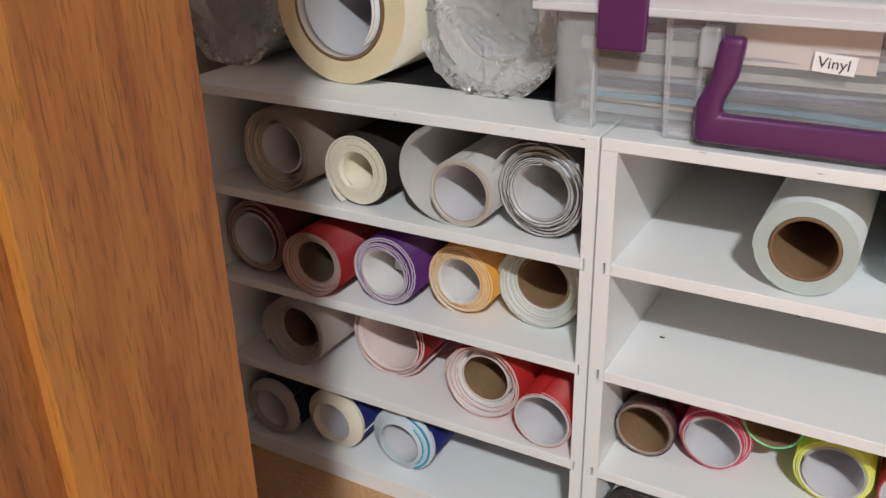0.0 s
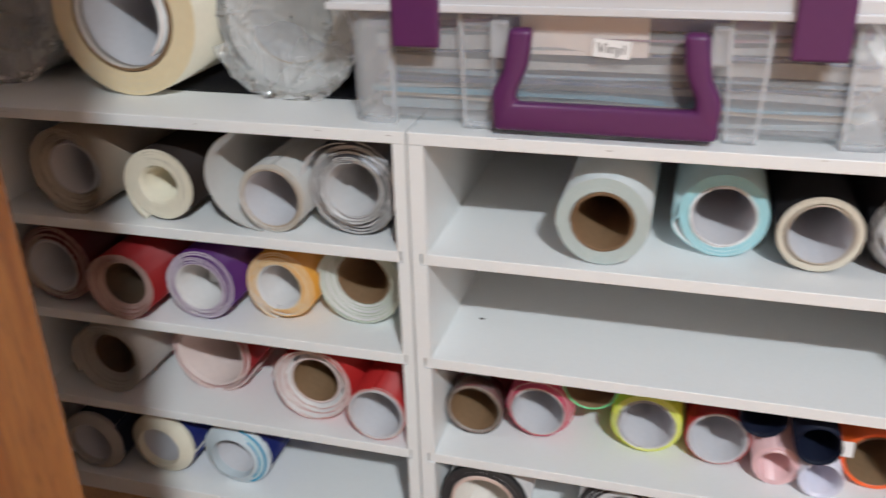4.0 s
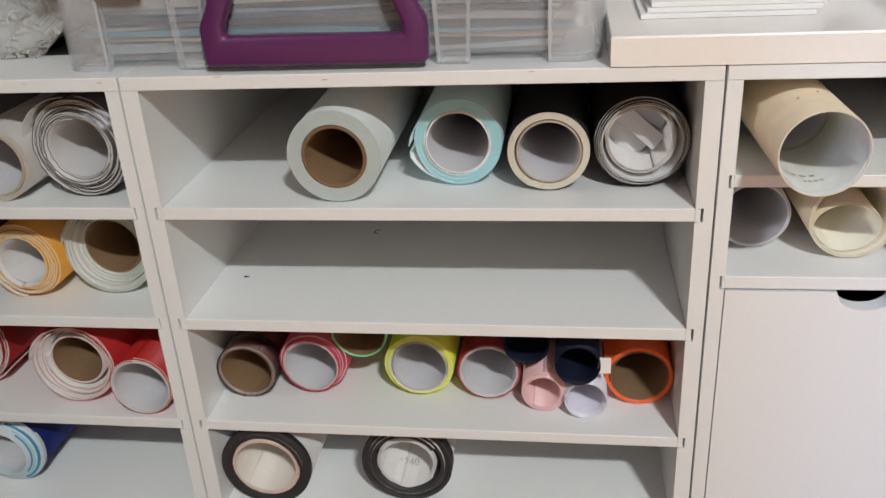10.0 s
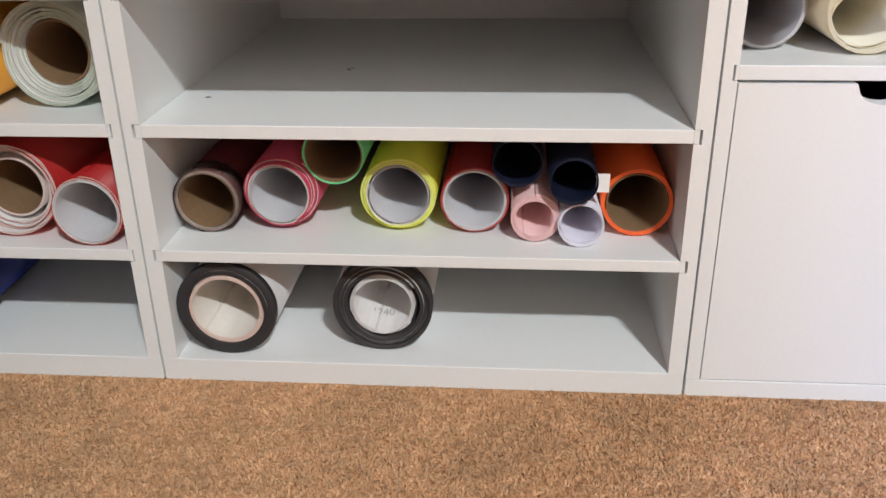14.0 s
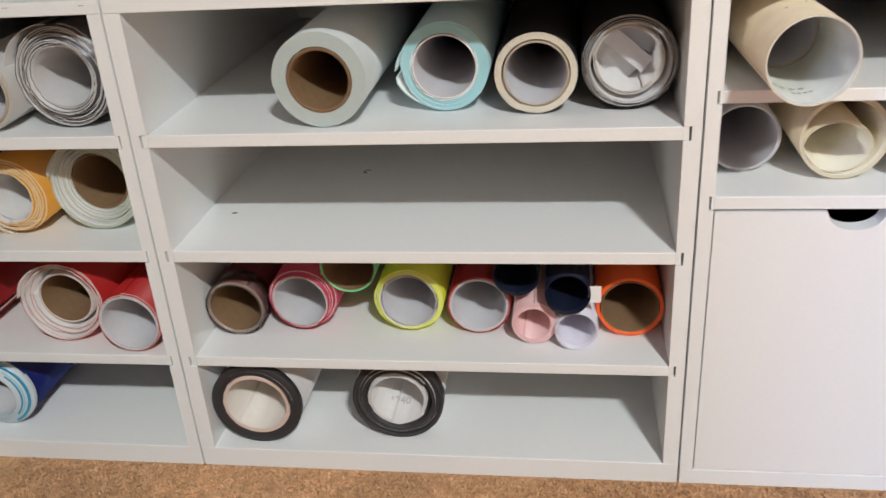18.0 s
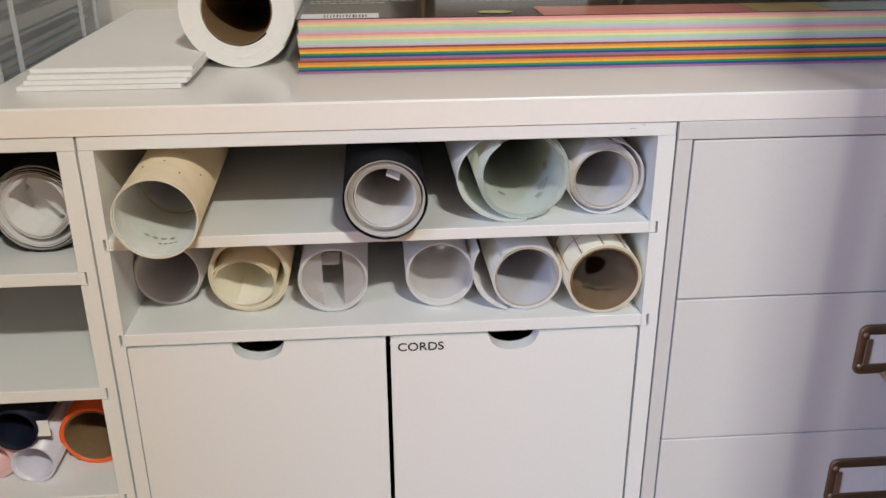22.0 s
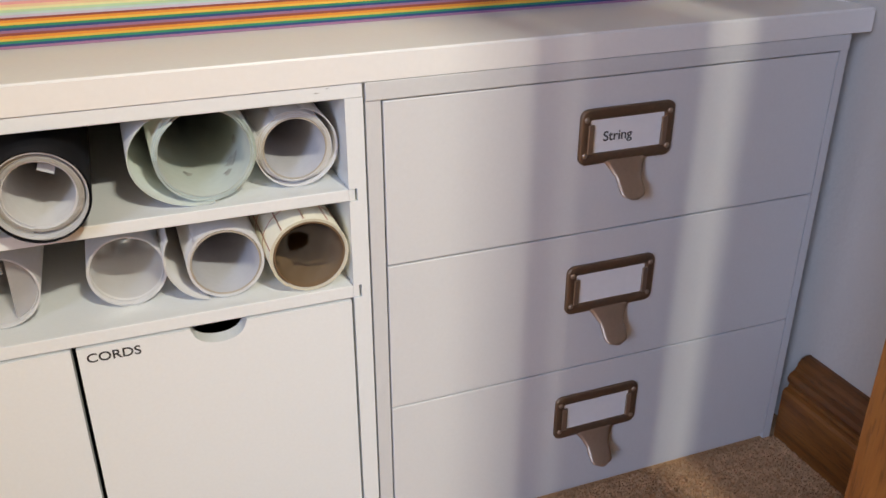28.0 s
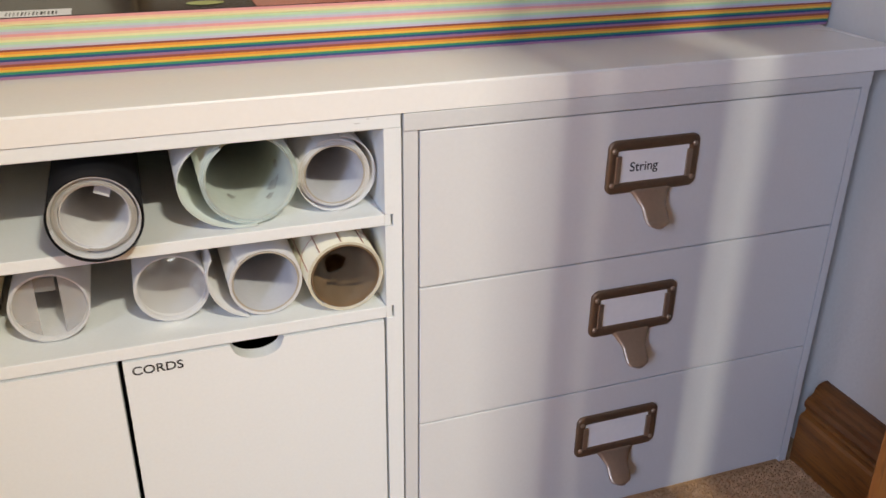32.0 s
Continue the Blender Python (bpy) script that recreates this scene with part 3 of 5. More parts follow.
def tube(r0, r1, length, y0=0.0, seg=48, bev=0.0004):
    """A pipe; its inside takes material 0, its rim and outside material 1."""
    bm = bmesh.new()
    prof = [(r0, y0 + bev), (r0 + bev, y0), (r1 - bev, y0), (r1, y0 + bev), (r1, y0 + length), (r0, y0 + length)]
    rings = [[bm.verts.new((r * math.cos(2 * math.pi * k / seg), y, r * math.sin(2 * math.pi * k / seg))) for k in range(seg)] for r, y in prof]
    for i in range(len(prof)):
        p, q = rings[i], rings[(i + 1) % len(prof)]
        for k in range(seg):
            j = (k + 1) % seg
            f = bm.faces.new((p[k], p[j], q[j], q[k]))
            f.smooth, f.material_index = True, 0 if i == len(prof) - 1 else 1
    bmesh.ops.recalc_face_normals(bm, faces=bm.faces)
    return bm


ROLL_SEED = [0]


def roll(x, zs, y, R, ri, face, label, liner=None, edge=None, core=None, turns=4, lean=0.0, step=0.0008, length=0.305, gap=0.0, start=None, flare=0.0, zc=None, yaw=0.0, squash=1.0, name="vinyl_roll", category="roll", corewall=0.0018, group="rolls on the shelves", core_in=0.0, line=0.8, kink=None):
    """A roll lying on a shelf of height zs: wound sheet and, where one shows, a card core."""
    ROLL_SEED[0] += 1
    rng = random.Random(ROLL_SEED[0])
    t = thing(name, (x, y, (zc if zc is not None else zs + R * squash + 0.0002)), label, category, group)
    t.rotation_euler = (0, 0, radians(yaw))
    liner, edge = liner or LINER, edge or liner or LINER
    rs = ri + (corewall if core else 0) + gap
    pitch = (R - rs) / turns
    st = rng.uniform(0, 6.28) if start is None else start
    # the pitch leaves a sliver of air between the turns of a loose roll
    bm = spiral(rs, R, turns, min(pitch * (0.95 if step < 0.0012 else 0.78), 0.004), length, lean, step, start=st, flare=flare, squash=squash, rng=rng, line=line, kink=kink)
    part("wound_sheet", bm, [face, liner, edge], t)
    if not core and rs > 0.0125:
        part("lining", tube(rs - 0.0007, rs - 0.0002, length - 0.006, 0.003, bev=0.0001), [liner, liner], t)
    if core:
        part("core", tube(ri, ri + corewall, length - 0.002, core_in), core if isinstance(core, list) else [core, core], t, "card core tube")
    return t


LINER = mat("liner_paper", (0.62, 0.61, 0.61), 0.6, scale=220, vary=0.05)
LINER_WARM = mat("liner_warm", (0.50, 0.45, 0.38), 0.6, scale=220, vary=0.08)
TAUPE_D = tint("taupe_vinyl", (0.27, 0.225, 0.18))
TAUPE_E = tint("taupe_edge", (0.33, 0.28, 0.23), 0.6)
CREAM = tint("cream_paper", (0.74, 0.70, 0.57), 0.6)
CREAM_E = tint("cream_edge", (0.60, 0.55, 0.42), 0.6)
TANW = tint("tan_edge", (0.42, 0.36, 0.29), 0.6)
SILVER = mat("silver_foil", (0.10, 0.10, 0.11), 0.42, 0.6, scale=120, vary=0.1)
SILVER_E = tint("silver_edge", (0.50, 0.49, 0.48), 0.5)
SMOKE_E = tint("smoke_edge", (0.34, 0.325, 0.29), 0.4)
GLITTER_E = tint("glitter_edge", (0.30, 0.235, 0.20), 0.4)
TAPE_E = tint("tape_edge", (0.76, 0.63, 0.40), 0.5)
BLACKV = tint("black_vinyl", (0.011, 0.011, 0.013), 0.55, spec=0.14)
MAROON = tint("maroon_vinyl", (0.10, 0.014, 0.018), 0.45, spec=0.25)
MAROON_E = tint("maroon_edge", (0.38, 0.26, 0.235), 0.5)
RED = tint("red_vinyl", (0.24, 0.013, 0.015), 0.45, spec=0.25)
REDB = tint("bright_red_vinyl", (0.38, 0.017, 0.017), 0.45, spec=0.25)
PINK_PALE = tint("pale_pink_edge", (0.64, 0.53, 0.50), 0.5)
LIME_E = tint("lime_edge", (0.74, 0.77, 0.30), 0.5)
RED_E = tint("red_edge", (0.42, 0.06, 0.05), 0.5)
PINKW = tint("pink_edge", (0.56, 0.40, 0.36), 0.5)
PURP = tint("purple_vinyl", (0.075, 0.016, 0.13), spec=0.25)
LILAC = tint("lilac_edge", (0.54, 0.48, 0.56), 0.5)
ORANGE_Y = tint("amber_vinyl", (0.66, 0.30, 0.035))
AMBER_E = tint("amber_edge", (0.72, 0.55, 0.33), 0.5)
PALEG = tint("pale_green_vinyl", (0.57, 0.64, 0.56))
PALEG_E = tint("pale_green_edge", (0.44, 0.48, 0.40), 0.5)
SMOKE = tint("smoke_vinyl", (0.36, 0.34, 0.32), 0.3)
NAVY = tint("navy_vinyl", (0.004, 0.007, 0.022), 0.65, spec=0.25)
ROYAL = tint("royal_blue_vinyl", (0.010, 0.018, 0.12), spec=0.25)
SKYB = tint("sky_edge", (0.55, 0.63, 0.68), 0.5)
CYAN = tint("cyan_vinyl", (0.03, 0.30, 0.50))
ICE = tint("ice_vinyl", (0.53, 0.575, 0.585), 0.4)
PALEW = tint("pale_white_vinyl", (0.53, 0.58, 0.54), 0.45)
ICE_E = tint("ice_edge", (0.44, 0.53, 0.515), 0.5)
TEAL = tint("aqua_vinyl", (0.42, 0.58, 0.62), 0.4)
TEAL_E = tint("aqua_edge", (0.32, 0.60, 0.66), 0.5)
BONE = tint("bone_edge", (0.66, 0.62, 0.52), 0.55)
HOTPINK = tint("rose_vinyl", (0.46, 0.045, 0.10))
GREEN_N = tint("mint_vinyl", (0.18, 0.68, 0.30))
YELLOW_N = tint("neon_yellow_vinyl", (0.62, 0.68, 0.06))
ORANGE_N = tint("neon_orange_vinyl", (0.86, 0.13, 0.025))
PALEPINK = tint("pale_pink_vinyl", (0.72, 0.46, 0.47))
LAVW = tint("lavender_white_vinyl", (0.66, 0.65, 0.75))
MAGNET = tint("black_magnet_sheet", (0.030, 0.028, 0.030), 0.6)
WHITEV = tint("white_vinyl", (0.58, 0.58, 0.59), 0.5)
GREYW = tint("grey_white_vinyl", (0.52, 0.52, 0.53), 0.4)
IVORY = tint("ivory_vinyl", (0.69, 0.58, 0.39), 0.5)

WCORE = [CORE_WHITE, TANW]
BROWNV = tint("dark_brown_vinyl", (0.020, 0.014, 0.012), 0.6, spec=0.12)
MAGLINER = tint("magnet_liner", (0.62, 0.58, 0.53), 0.5)
PINKLINER = tint("pink_liner", (0.68, 0.52, 0.46), 0.5)

# first cube
roll(-0.286, ZA, 0.016, 0.0365, 0.0200, TAUPE_D, "loosely wound taupe vinyl roll", LINER_WARM, TAUPE_E, CORE_WHITE, 8, -0.005, 0.0032, gap=0.0025, start=4.9, flare=0.001, line=0.82)
t = roll(-0.207, ZA, 0.012, 0.0300, 0.0155, BROWNV, "dark roll with thick cream backing and a torn end", CREAM, CREAM, None, 7, 0.001, 0.0003, start=4.2, flare=0.005, line=0.985)
# white sheet toned grey: shade from the panel above is in its colour
WHITE_SHADED = tint("shaded_white_paper", (0.41, 0.41, 0.40), 0.6)
t = roll(-0.112, ZA, 0.011, 0.0275, 0.0218, WHITE_SHADED, "white vinyl roll with a loose outer sheet", LINER, LINER_WARM, WCORE, 4, 0.001, 0.0010)


def loose_sheet(t, cx, cz, rx, rz, a0, a1, length, face, back, y0=0.0, thick=0.0006):
    """The free outer turn of a roll: an open arc of sheet, angles in degrees from +x."""
    bm, rows, n = bmesh.new(), [], 30
    for i in range(n + 1):
        a = radians(a0 + (a1 - a0) * i / n)
        c, s2 = math.cos(a), math.sin(a)
        rows.append([bm.verts.new((cx + (rx + d) * c, y, cz + (rz + d) * s2)) for d, y in ((0, y0), (-thick, y0), (-thick, length), (0, length))])
    for p, q in zip(rows, rows[1:]):
        for k in range(4):
            f = bm.faces.new((p[k], q[k], q[(k + 1) % 4], p[(k + 1) % 4]))
            f.smooth, f.material_index = k in (1, 3), 0 if k == 3 else 1
    bm.faces.new(rows[0]), bm.faces.new(rows[-1])
    bmesh.ops.recalc_face_normals(bm, faces=bm.faces)
    part("loose_sheet", bm, [face, back], t, "loose outer turn of sheet")


loose_sheet(t, -0.008, 0.0130, 0.0450, 0.0405, 100, 268, 0.30, WHITE_SHADED, WHITE_SHADED)
t = roll(-0.0500, ZA, 0.018, 0.0360, 0.0215, SILVER, "loosely wound silver foil roll", GREYW, SILVER_E, None, 9, 0.004, 0.0030, line=0.62)
loose_sheet(t, -0.003, 0.0, 0.0385, 0.0365, 88, 186, 0.29, SILVER, GREYW, 0.001)
roll(-0.321, ZB, 0.009, 0.0360, 0.0220, MAROON, "loosely wound maroon vinyl roll", LINER_WARM, MAROON_E, CORE_WHITE, 6, 0.004, 0.0022, gap=0.001)
roll(-0.249, ZB, 0.003, 0.0310, 0.0188, RED, "dark red vinyl roll on a brown core", PINKW, MAROON_E, [CORE_DARK_SHADED, MAROON_E], 5, -0.007, 0.0018, line=0.88)
t = roll(-0.1855, ZB, 0.011, 0.0315, 0.0202, PURP, "purple vinyl roll with white backing", LINER, LILAC, None, 6, 0.003, 0.0018, start=4.6, flare=0.002, line=0.86)


def insert_card(t, w, h, y, turn=0, material=None, lean=25, dx=0.0, dz=0.0):
    """A slip of paper pushed into a roll."""
    bm = boxes((-w / 2, w / 2, 0, 0.0005, -h / 2, h / 2))
    ob = part("paper_slip", bm, material or PAPER, t, "slip of white paper inside")
    ob.matrix_basis = pose(dx, y, dz, -lean, turn, 0)


insert_card(t, 0.024, 0.032, 0.040, 4, LINER, 12)
roll(-0.122, ZB, 0.026, 0.0308, 0.0188, ORANGE_Y, "amber vinyl roll with cream backing", LINER, AMBER_E, None, 6, 0.004, 0.0018, start=4.5, flare=0.002, line=0.86)
roll(-0.0562, ZB, 0.044, 0.0366, 0.0205, PALEG, "pale green vinyl roll on a brown core", LINER, PALEG_E, CORE, 8, -0.010, 0.0020, line=0.75)
roll(-0.290, ZC, 0.022, 0.0355, 0.0178, SMOKE, "smoky clear film roll on a dark brown core", SMOKE, SMOKE_E, CORE_DARK_SHADED, 7, -0.013, 0.0022, gap=0.0012, line=0.6)
roll(-0.203, ZC, 0.038, 0.0385, 0.0310, RED, "wide loose red vinyl roll with pink backing", PINK_PALE, PINK_PALE, None, 6, 0.003, 0.0024, start=5.6, flare=0.003, line=0.93)
roll(-0.0985, ZC, 0.026, 0.0348, 0.0205, REDB, "loose bright red vinyl roll on a brown core", LINER, PINK_PALE, [CORE, PINK_PALE], 6, -0.008, 0.0026, gap=0.0030, line=0.92)
roll(-0.0378, ZC, 0.005, 0.0255, 0.0212, REDB, "bright red vinyl roll with white lining", LINER, PINK_PALE, CORE_WHITE, 3, 0.001, 0.0010, line=0.75)


def end_cone(t, r0, r1, depth, material):
    """Tightly wound end pushed out towards its core, tapering like a cone."""
    bm, seg = bmesh.new(), 48
    prof2 = [(r0, -depth), (r0 + 0.0006, -depth - 0.0004), (r1 - 0.0006, -0.0010), (r1, 0.0), (r1, 0.003), (r0, 0.003)]
    rings = [[bm.verts.new((r * math.cos(2 * math.pi * k / seg), y, r * math.sin(2 * math.pi * k / seg))) for k in range(seg)] for r, y in prof2]
    for i in range(len(prof2)):
        p, q = rings[i], rings[(i + 1) % len(prof2)]
        for k in range(seg):
            bm.faces.new((p[k], p[(k + 1) % seg], q[(k + 1) % seg], q[k]))
    bmesh.ops.recalc_face_normals(bm, faces=bm.faces)
    part("wound_end", bm, material, t, "tapered wound end")


t = roll(-0.322, ZD, 0.009, 0.0310, 0.0210, NAVY, "navy vinyl roll with a grey tapered end", LINER, LINER, CORE_WHITE, 4, line=0.95)
end_cone(t, 0.0212, 0.0306, 0.0055, SMOKE)
t = roll(-0.256, ZD, 0.020, 0.0320, 0.0200, ROYAL, "royal blue vinyl roll with a cream tapered end", CREAM, CREAM, [CORE_WHITE, CREAM_E], 6, 0.001, 0.0004, line=0.97)
end_cone(t, 0.0202, 0.0316, 0.0070, CREAM)
t = roll(-0.181, ZD, 0.022, 0.0330, 0.0200, ROYAL, "royal blue vinyl roll with sky blue layers", SKYB, SKYB, CORE_WHITE, 6, 0.001, 0.0010, line=0.95)
end_cone(t, 0.0202, 0.0325, 0.0080, SKYB)
loose_sheet(t, 0, 0, 0.0300, 0.0300, -66, 76, 0.02, CYAN, CYAN, -0.0036, 0.0030)
loose_sheet(t, 0, 0, 0.0266, 0.0266, -54, 60, 0.02, TEAL_E, TEAL_E, -0.0052, 0.0014)
loose_sheet(t, 0, 0, 0.0250, 0.0250, -48, 52, 0.02, CYAN, CYAN, -0.0064, 0.0018)
# second cube
roll(0.133, ZA, 0.010, 0.0318, 0.0193, ICE, "tight icy white vinyl roll on a brown core", ICE, ICE_E, CORE, 12, 0.0005, 0.0002, corewall=0.0024)
t = roll(0.211, ZA, 0.040, 0.0305, 0.0208, TEAL, "pale aqua vinyl roll with a loose edge", PAPER, TEAL_E, [CORE_WHITE, PAPER], 9, 0.0005, 0.0004, start=3.2, corewall=0.0008, gap=0.0006, line=0.96, kink=(radians(196), 0.0050, 0.75))
part("torn_turn", spiral(0.0212, 0.0226, 1.15, 0.0004, 0.02, -0.0015, 0.0022, start=5.8, rng=random.Random(31)), [PAPER, SMOKE, PAPER], t, "torn white paper edge")
roll(0.272, ZA, 0.030, 0.0272, 0.0200, BLACKV, "black vinyl roll with cream edge", LINER_WARM, BONE, WCORE, 6, 0.0005, 0.0003, corewall=0.0014, gap=0.0007, line=0.98)
t = roll(0.3318, ZA, 0.031, 0.0316, 0.0258, BLACKV, "black-backed white foil roll with folded paper inside", WHITEV, SILVER_E, None, 6, 0.006, 0.0024, line=0.6)
inner = part("inner_turn", spiral(0.0196, 0.0234, 2.3, 0.0006, 0.28, 0.002, 0.0016, start=5.2, rng=random.Random(9)), [WHITEV, LINER, TANW], t, "inner turns of white foil")
inner.location = (-0.0012, 0.003, 0.0022)
insert_card(t, 0.012, 0.036, 0.030, -52, CORE_WHITE, 20, -0.001, 0.003)
insert_card(t, 0.018, 0.030, 0.040, -46, WHITEV, 10, -0.008, -0.007)
insert_card(t, 0.014, 0.028, 0.046, -60, CORE_WHITE, 6, 0.007, 0.009)
t = roll(0.0365, ZC, 0.034, 0.0235, 0.0195, MAROON, "maroon glitter roll wrapped in clear film", SMOKE, GLITTER_E, CORE, 3, 0.0, 0.0002, corewall=0.001)
part("film_end", tube(0.0198, 0.0241, 0.02, -0.0016, bev=0.0009), [THIN, THIN], t, "tight clear film over the end")
roll(0.0885, ZC, 0.036, 0.0280, 0.0203, HOTPINK, "rose vinyl roll with white layers", LINER, PINK_PALE, [CORE_WHITE, LINER], 3.3, 0.008, 0.0014, start=5.3, line=0.40, corewall=0.0006)
roll(0.1285, ZC, 0.040, 0.0218, 0.0192, GREEN_N, "mint green vinyl roll lying on top of two others", GREEN_N, GREEN_N, CORE, 1.6, 0, 0.0003, zc=0.1615, corewall=0.001)
t = roll(0.173, ZC, 0.040, 0.0275, 0.0205, YELLOW_N, "neon yellow vinyl roll with white lining", LINER, LIME_E, [CORE_WHITE, LINER], 4, 0.002, 0.0011, gap=0.0012, line=0.5, corewall=0.0006)
roll(0.2262, ZC, 0.040, 0.0245, 0.0205, RED, "red vinyl roll with white lining", LINER, RED_E, CORE_WHITE, 3, 0.001, 0.0008)
roll(0.2555, ZC, 0.030, 0.0172, 0.0160, NAVY, "small navy vinyl roll resting on others", NAVY, NAVY, None, 1.4, 0, 0.0003, zc=0.1605)
roll(0.2680, ZC, 0.025, 0.0175, 0.0125, PALEPINK, "small pale pink vinyl roll", PALEPINK, PALEPINK, None, 2.6, 0.002, 0.0008)
t = roll(0.2925, ZC, 0.015, 0.0163, 0.0150, NAVY, "small navy vinyl roll resting on others", NAVY, NAVY, None, 1.4, 0, 0.0003, zc=0.1530)
part("paper_tag", boxes((0.0145, 0.0235, 0.004, 0.0045, -0.008, 0.005)), PAPER, t, "white paper tag")
roll(0.2990, ZC, 0.019, 0.0158, 0.0142, LAVW, "small lavender white vinyl roll", LAVW, LAVW, None, 1.5, 0, 0.0003)
roll(0.3380, ZC, 0.039, 0.0250, 0.0203, ORANGE_N, "neon orange vinyl roll on a brown core", ORANGE_N, ORANGE_N, CORE, 3, 0.0, 0.0004, corewall=0.001)
t = roll(0.0495, ZD, 0.009, 0.0365, 0.0272, WHITEV, "white-faced black magnet sheet roll with pink liner", MAGLINER, MAGNET, None, 2.2, 0.001, 0.0004, length=0.32, line=0.99)
part("end_turn", tube(0.0276, 0.0363, 0.006, 0.0), [MAGNET, MAGNET], t, "solid black magnet edge")
part("liner", spiral(0.0238, 0.0276, 1.35, 0.0022, 0.31, 0.0, 0.001, start=3.9, rng=random.Random(5)), [PINKLINER, MAGLINER, PINKLINER], t, "pink paper liner")
t = roll(0.161, ZD, 0.020, 0.0362, 0.0250, WHITEV, "white-faced black magnet sheet roll with printed digits", MAGNET, MAGNET, None, 3.4, 0.004, 0.0009, length=0.32, line=0.98, start=0.6)
part("liner", spiral(0.0208, 0.0248, 3.2, 0.0006, 0.31, 0.003, 0.002, start=4.4, rng=random.Random(6)), [LINER, LINER, LINER], t, "white paper liner")
part("end_turn", tube(0.0332, 0.0361, 0.010, 0.0002), [MAGNET, MAGNET], t, "solid black outer turn")
DIGIT = tint("faint_print", (0.40, 0.39, 0.38), 0.6)
text("lettering", "1240", 0.0088, DIGIT, t, pose(-0.0125, 0.024, -0.0208, 38, 0, 0), "faint grey printed digits")
# third cube
IVORY_TUBE = mat("aged_ivory_card", (0.68, 0.56, 0.38), 0.55, scale=90, vary=0.10, bump=0.0001, coarse=28)
INSIDE = mat("aged_tube_inside", (0.62, 0.63, 0.58), 0.6, scale=140, vary=0.08, coarse=40)
STAIN = mat("grey_stain", (0.45, 0.455, 0.42), 0.7, scale=240, vary=0.3, coarse=60)


def stain(t, r, deg, wide, y0, y1, material, seed):
    """A ragged patch on the inner face of a tube of radius r."""
    rng, bm, rows = random.Random(seed), bmesh.new(), []
    for i in range(8):
        u = i / 7
        w = wide * (0.25 + math.sin(math.pi * u)) * rng.uniform(0.6, 1.0) / 2
        m = deg + rng.uniform(-0.2, 0.2) * wide
        rows.append([bm.verts.new((r * math.cos(radians(m + s2 * w)), y0 + (y1 - y0) * u, r * math.sin(radians(m + s2 * w)))) for s2 in (-1, 0, 1)])
    for p, q in zip(rows, rows[1:]):
        for c in (0, 1):
            bm.faces.new((p[c], p[c + 1], q[c + 1], q[c]))
    part("stain", bm, material, t)


t = roll(0.4252, Z3A, -0.035, 0.0256, 0.0244, IVORY_TUBE, "stained ivory card tube sticking out past the shelf", INSIDE, BONE, None, 1.12, 0.0, 0.0006, length=0.33, yaw=2)
part("inner_tube", tube(0.0215, 0.0234, 0.22, 0.075), [CORE_WHITE, TANW], t, "inner card tube set back")
for k in range(4):
    # printing too faint to read
    stain(t, 0.0234, 238 + 13 * k, 10, 0.026, 0.0295, STAIN, 60 + k)
    stain(t, 0.0234, 262 + 8 * k, 6, 0.0185, 0.0210, STAIN, 80 + k)
for a, y in ((112, 0.030), (84, 0.036), (58, 0.022), (30, 0.044), (96, 0.075), (66, 0.060)):
    bm = bmesh.new()
    bmesh.ops.create_uvsphere(bm, u_segments=8, v_segments=5, radius=0.0007, matrix=Matrix.Translation((0.0253 * math.cos(radians(a)), y, 0.0253 * math.sin(radians(a)))))
    part("pin_hole", bm, HOLE, t)
t = roll(0.562, Z3A, -0.014, 0.0262, 0.0246, BLACKV, "black vinyl roll around a white inner roll", GREYW, SILVER_E, None, 1.6, 0.003, 0.0014, length=0.31, line=0.8)
part("outer_turn", tube(0.0264, 0.0268, 0.30, -0.0004, bev=0.0001), [BLACKV, BLACKV], t, "black outer turn")
part("inner_roll", spiral(0.0196, 0.0238, 3, 0.0012, 0.30, 0.001, 0.0014, start=4.4, rng=random.Random(18)), [SMOKE, LINER, SMOKE_E], t, "white inner turns").location = (0, 0.003, 0)
part("lining", tube(0.0187, 0.0194, 0.29, 0.005, bev=0.0001), [LINER, LINER], t)
insert_card(t, 0.009, 0.008, 0.012, 24, CORE_WHITE, 55, 0.0060, 0.0135)


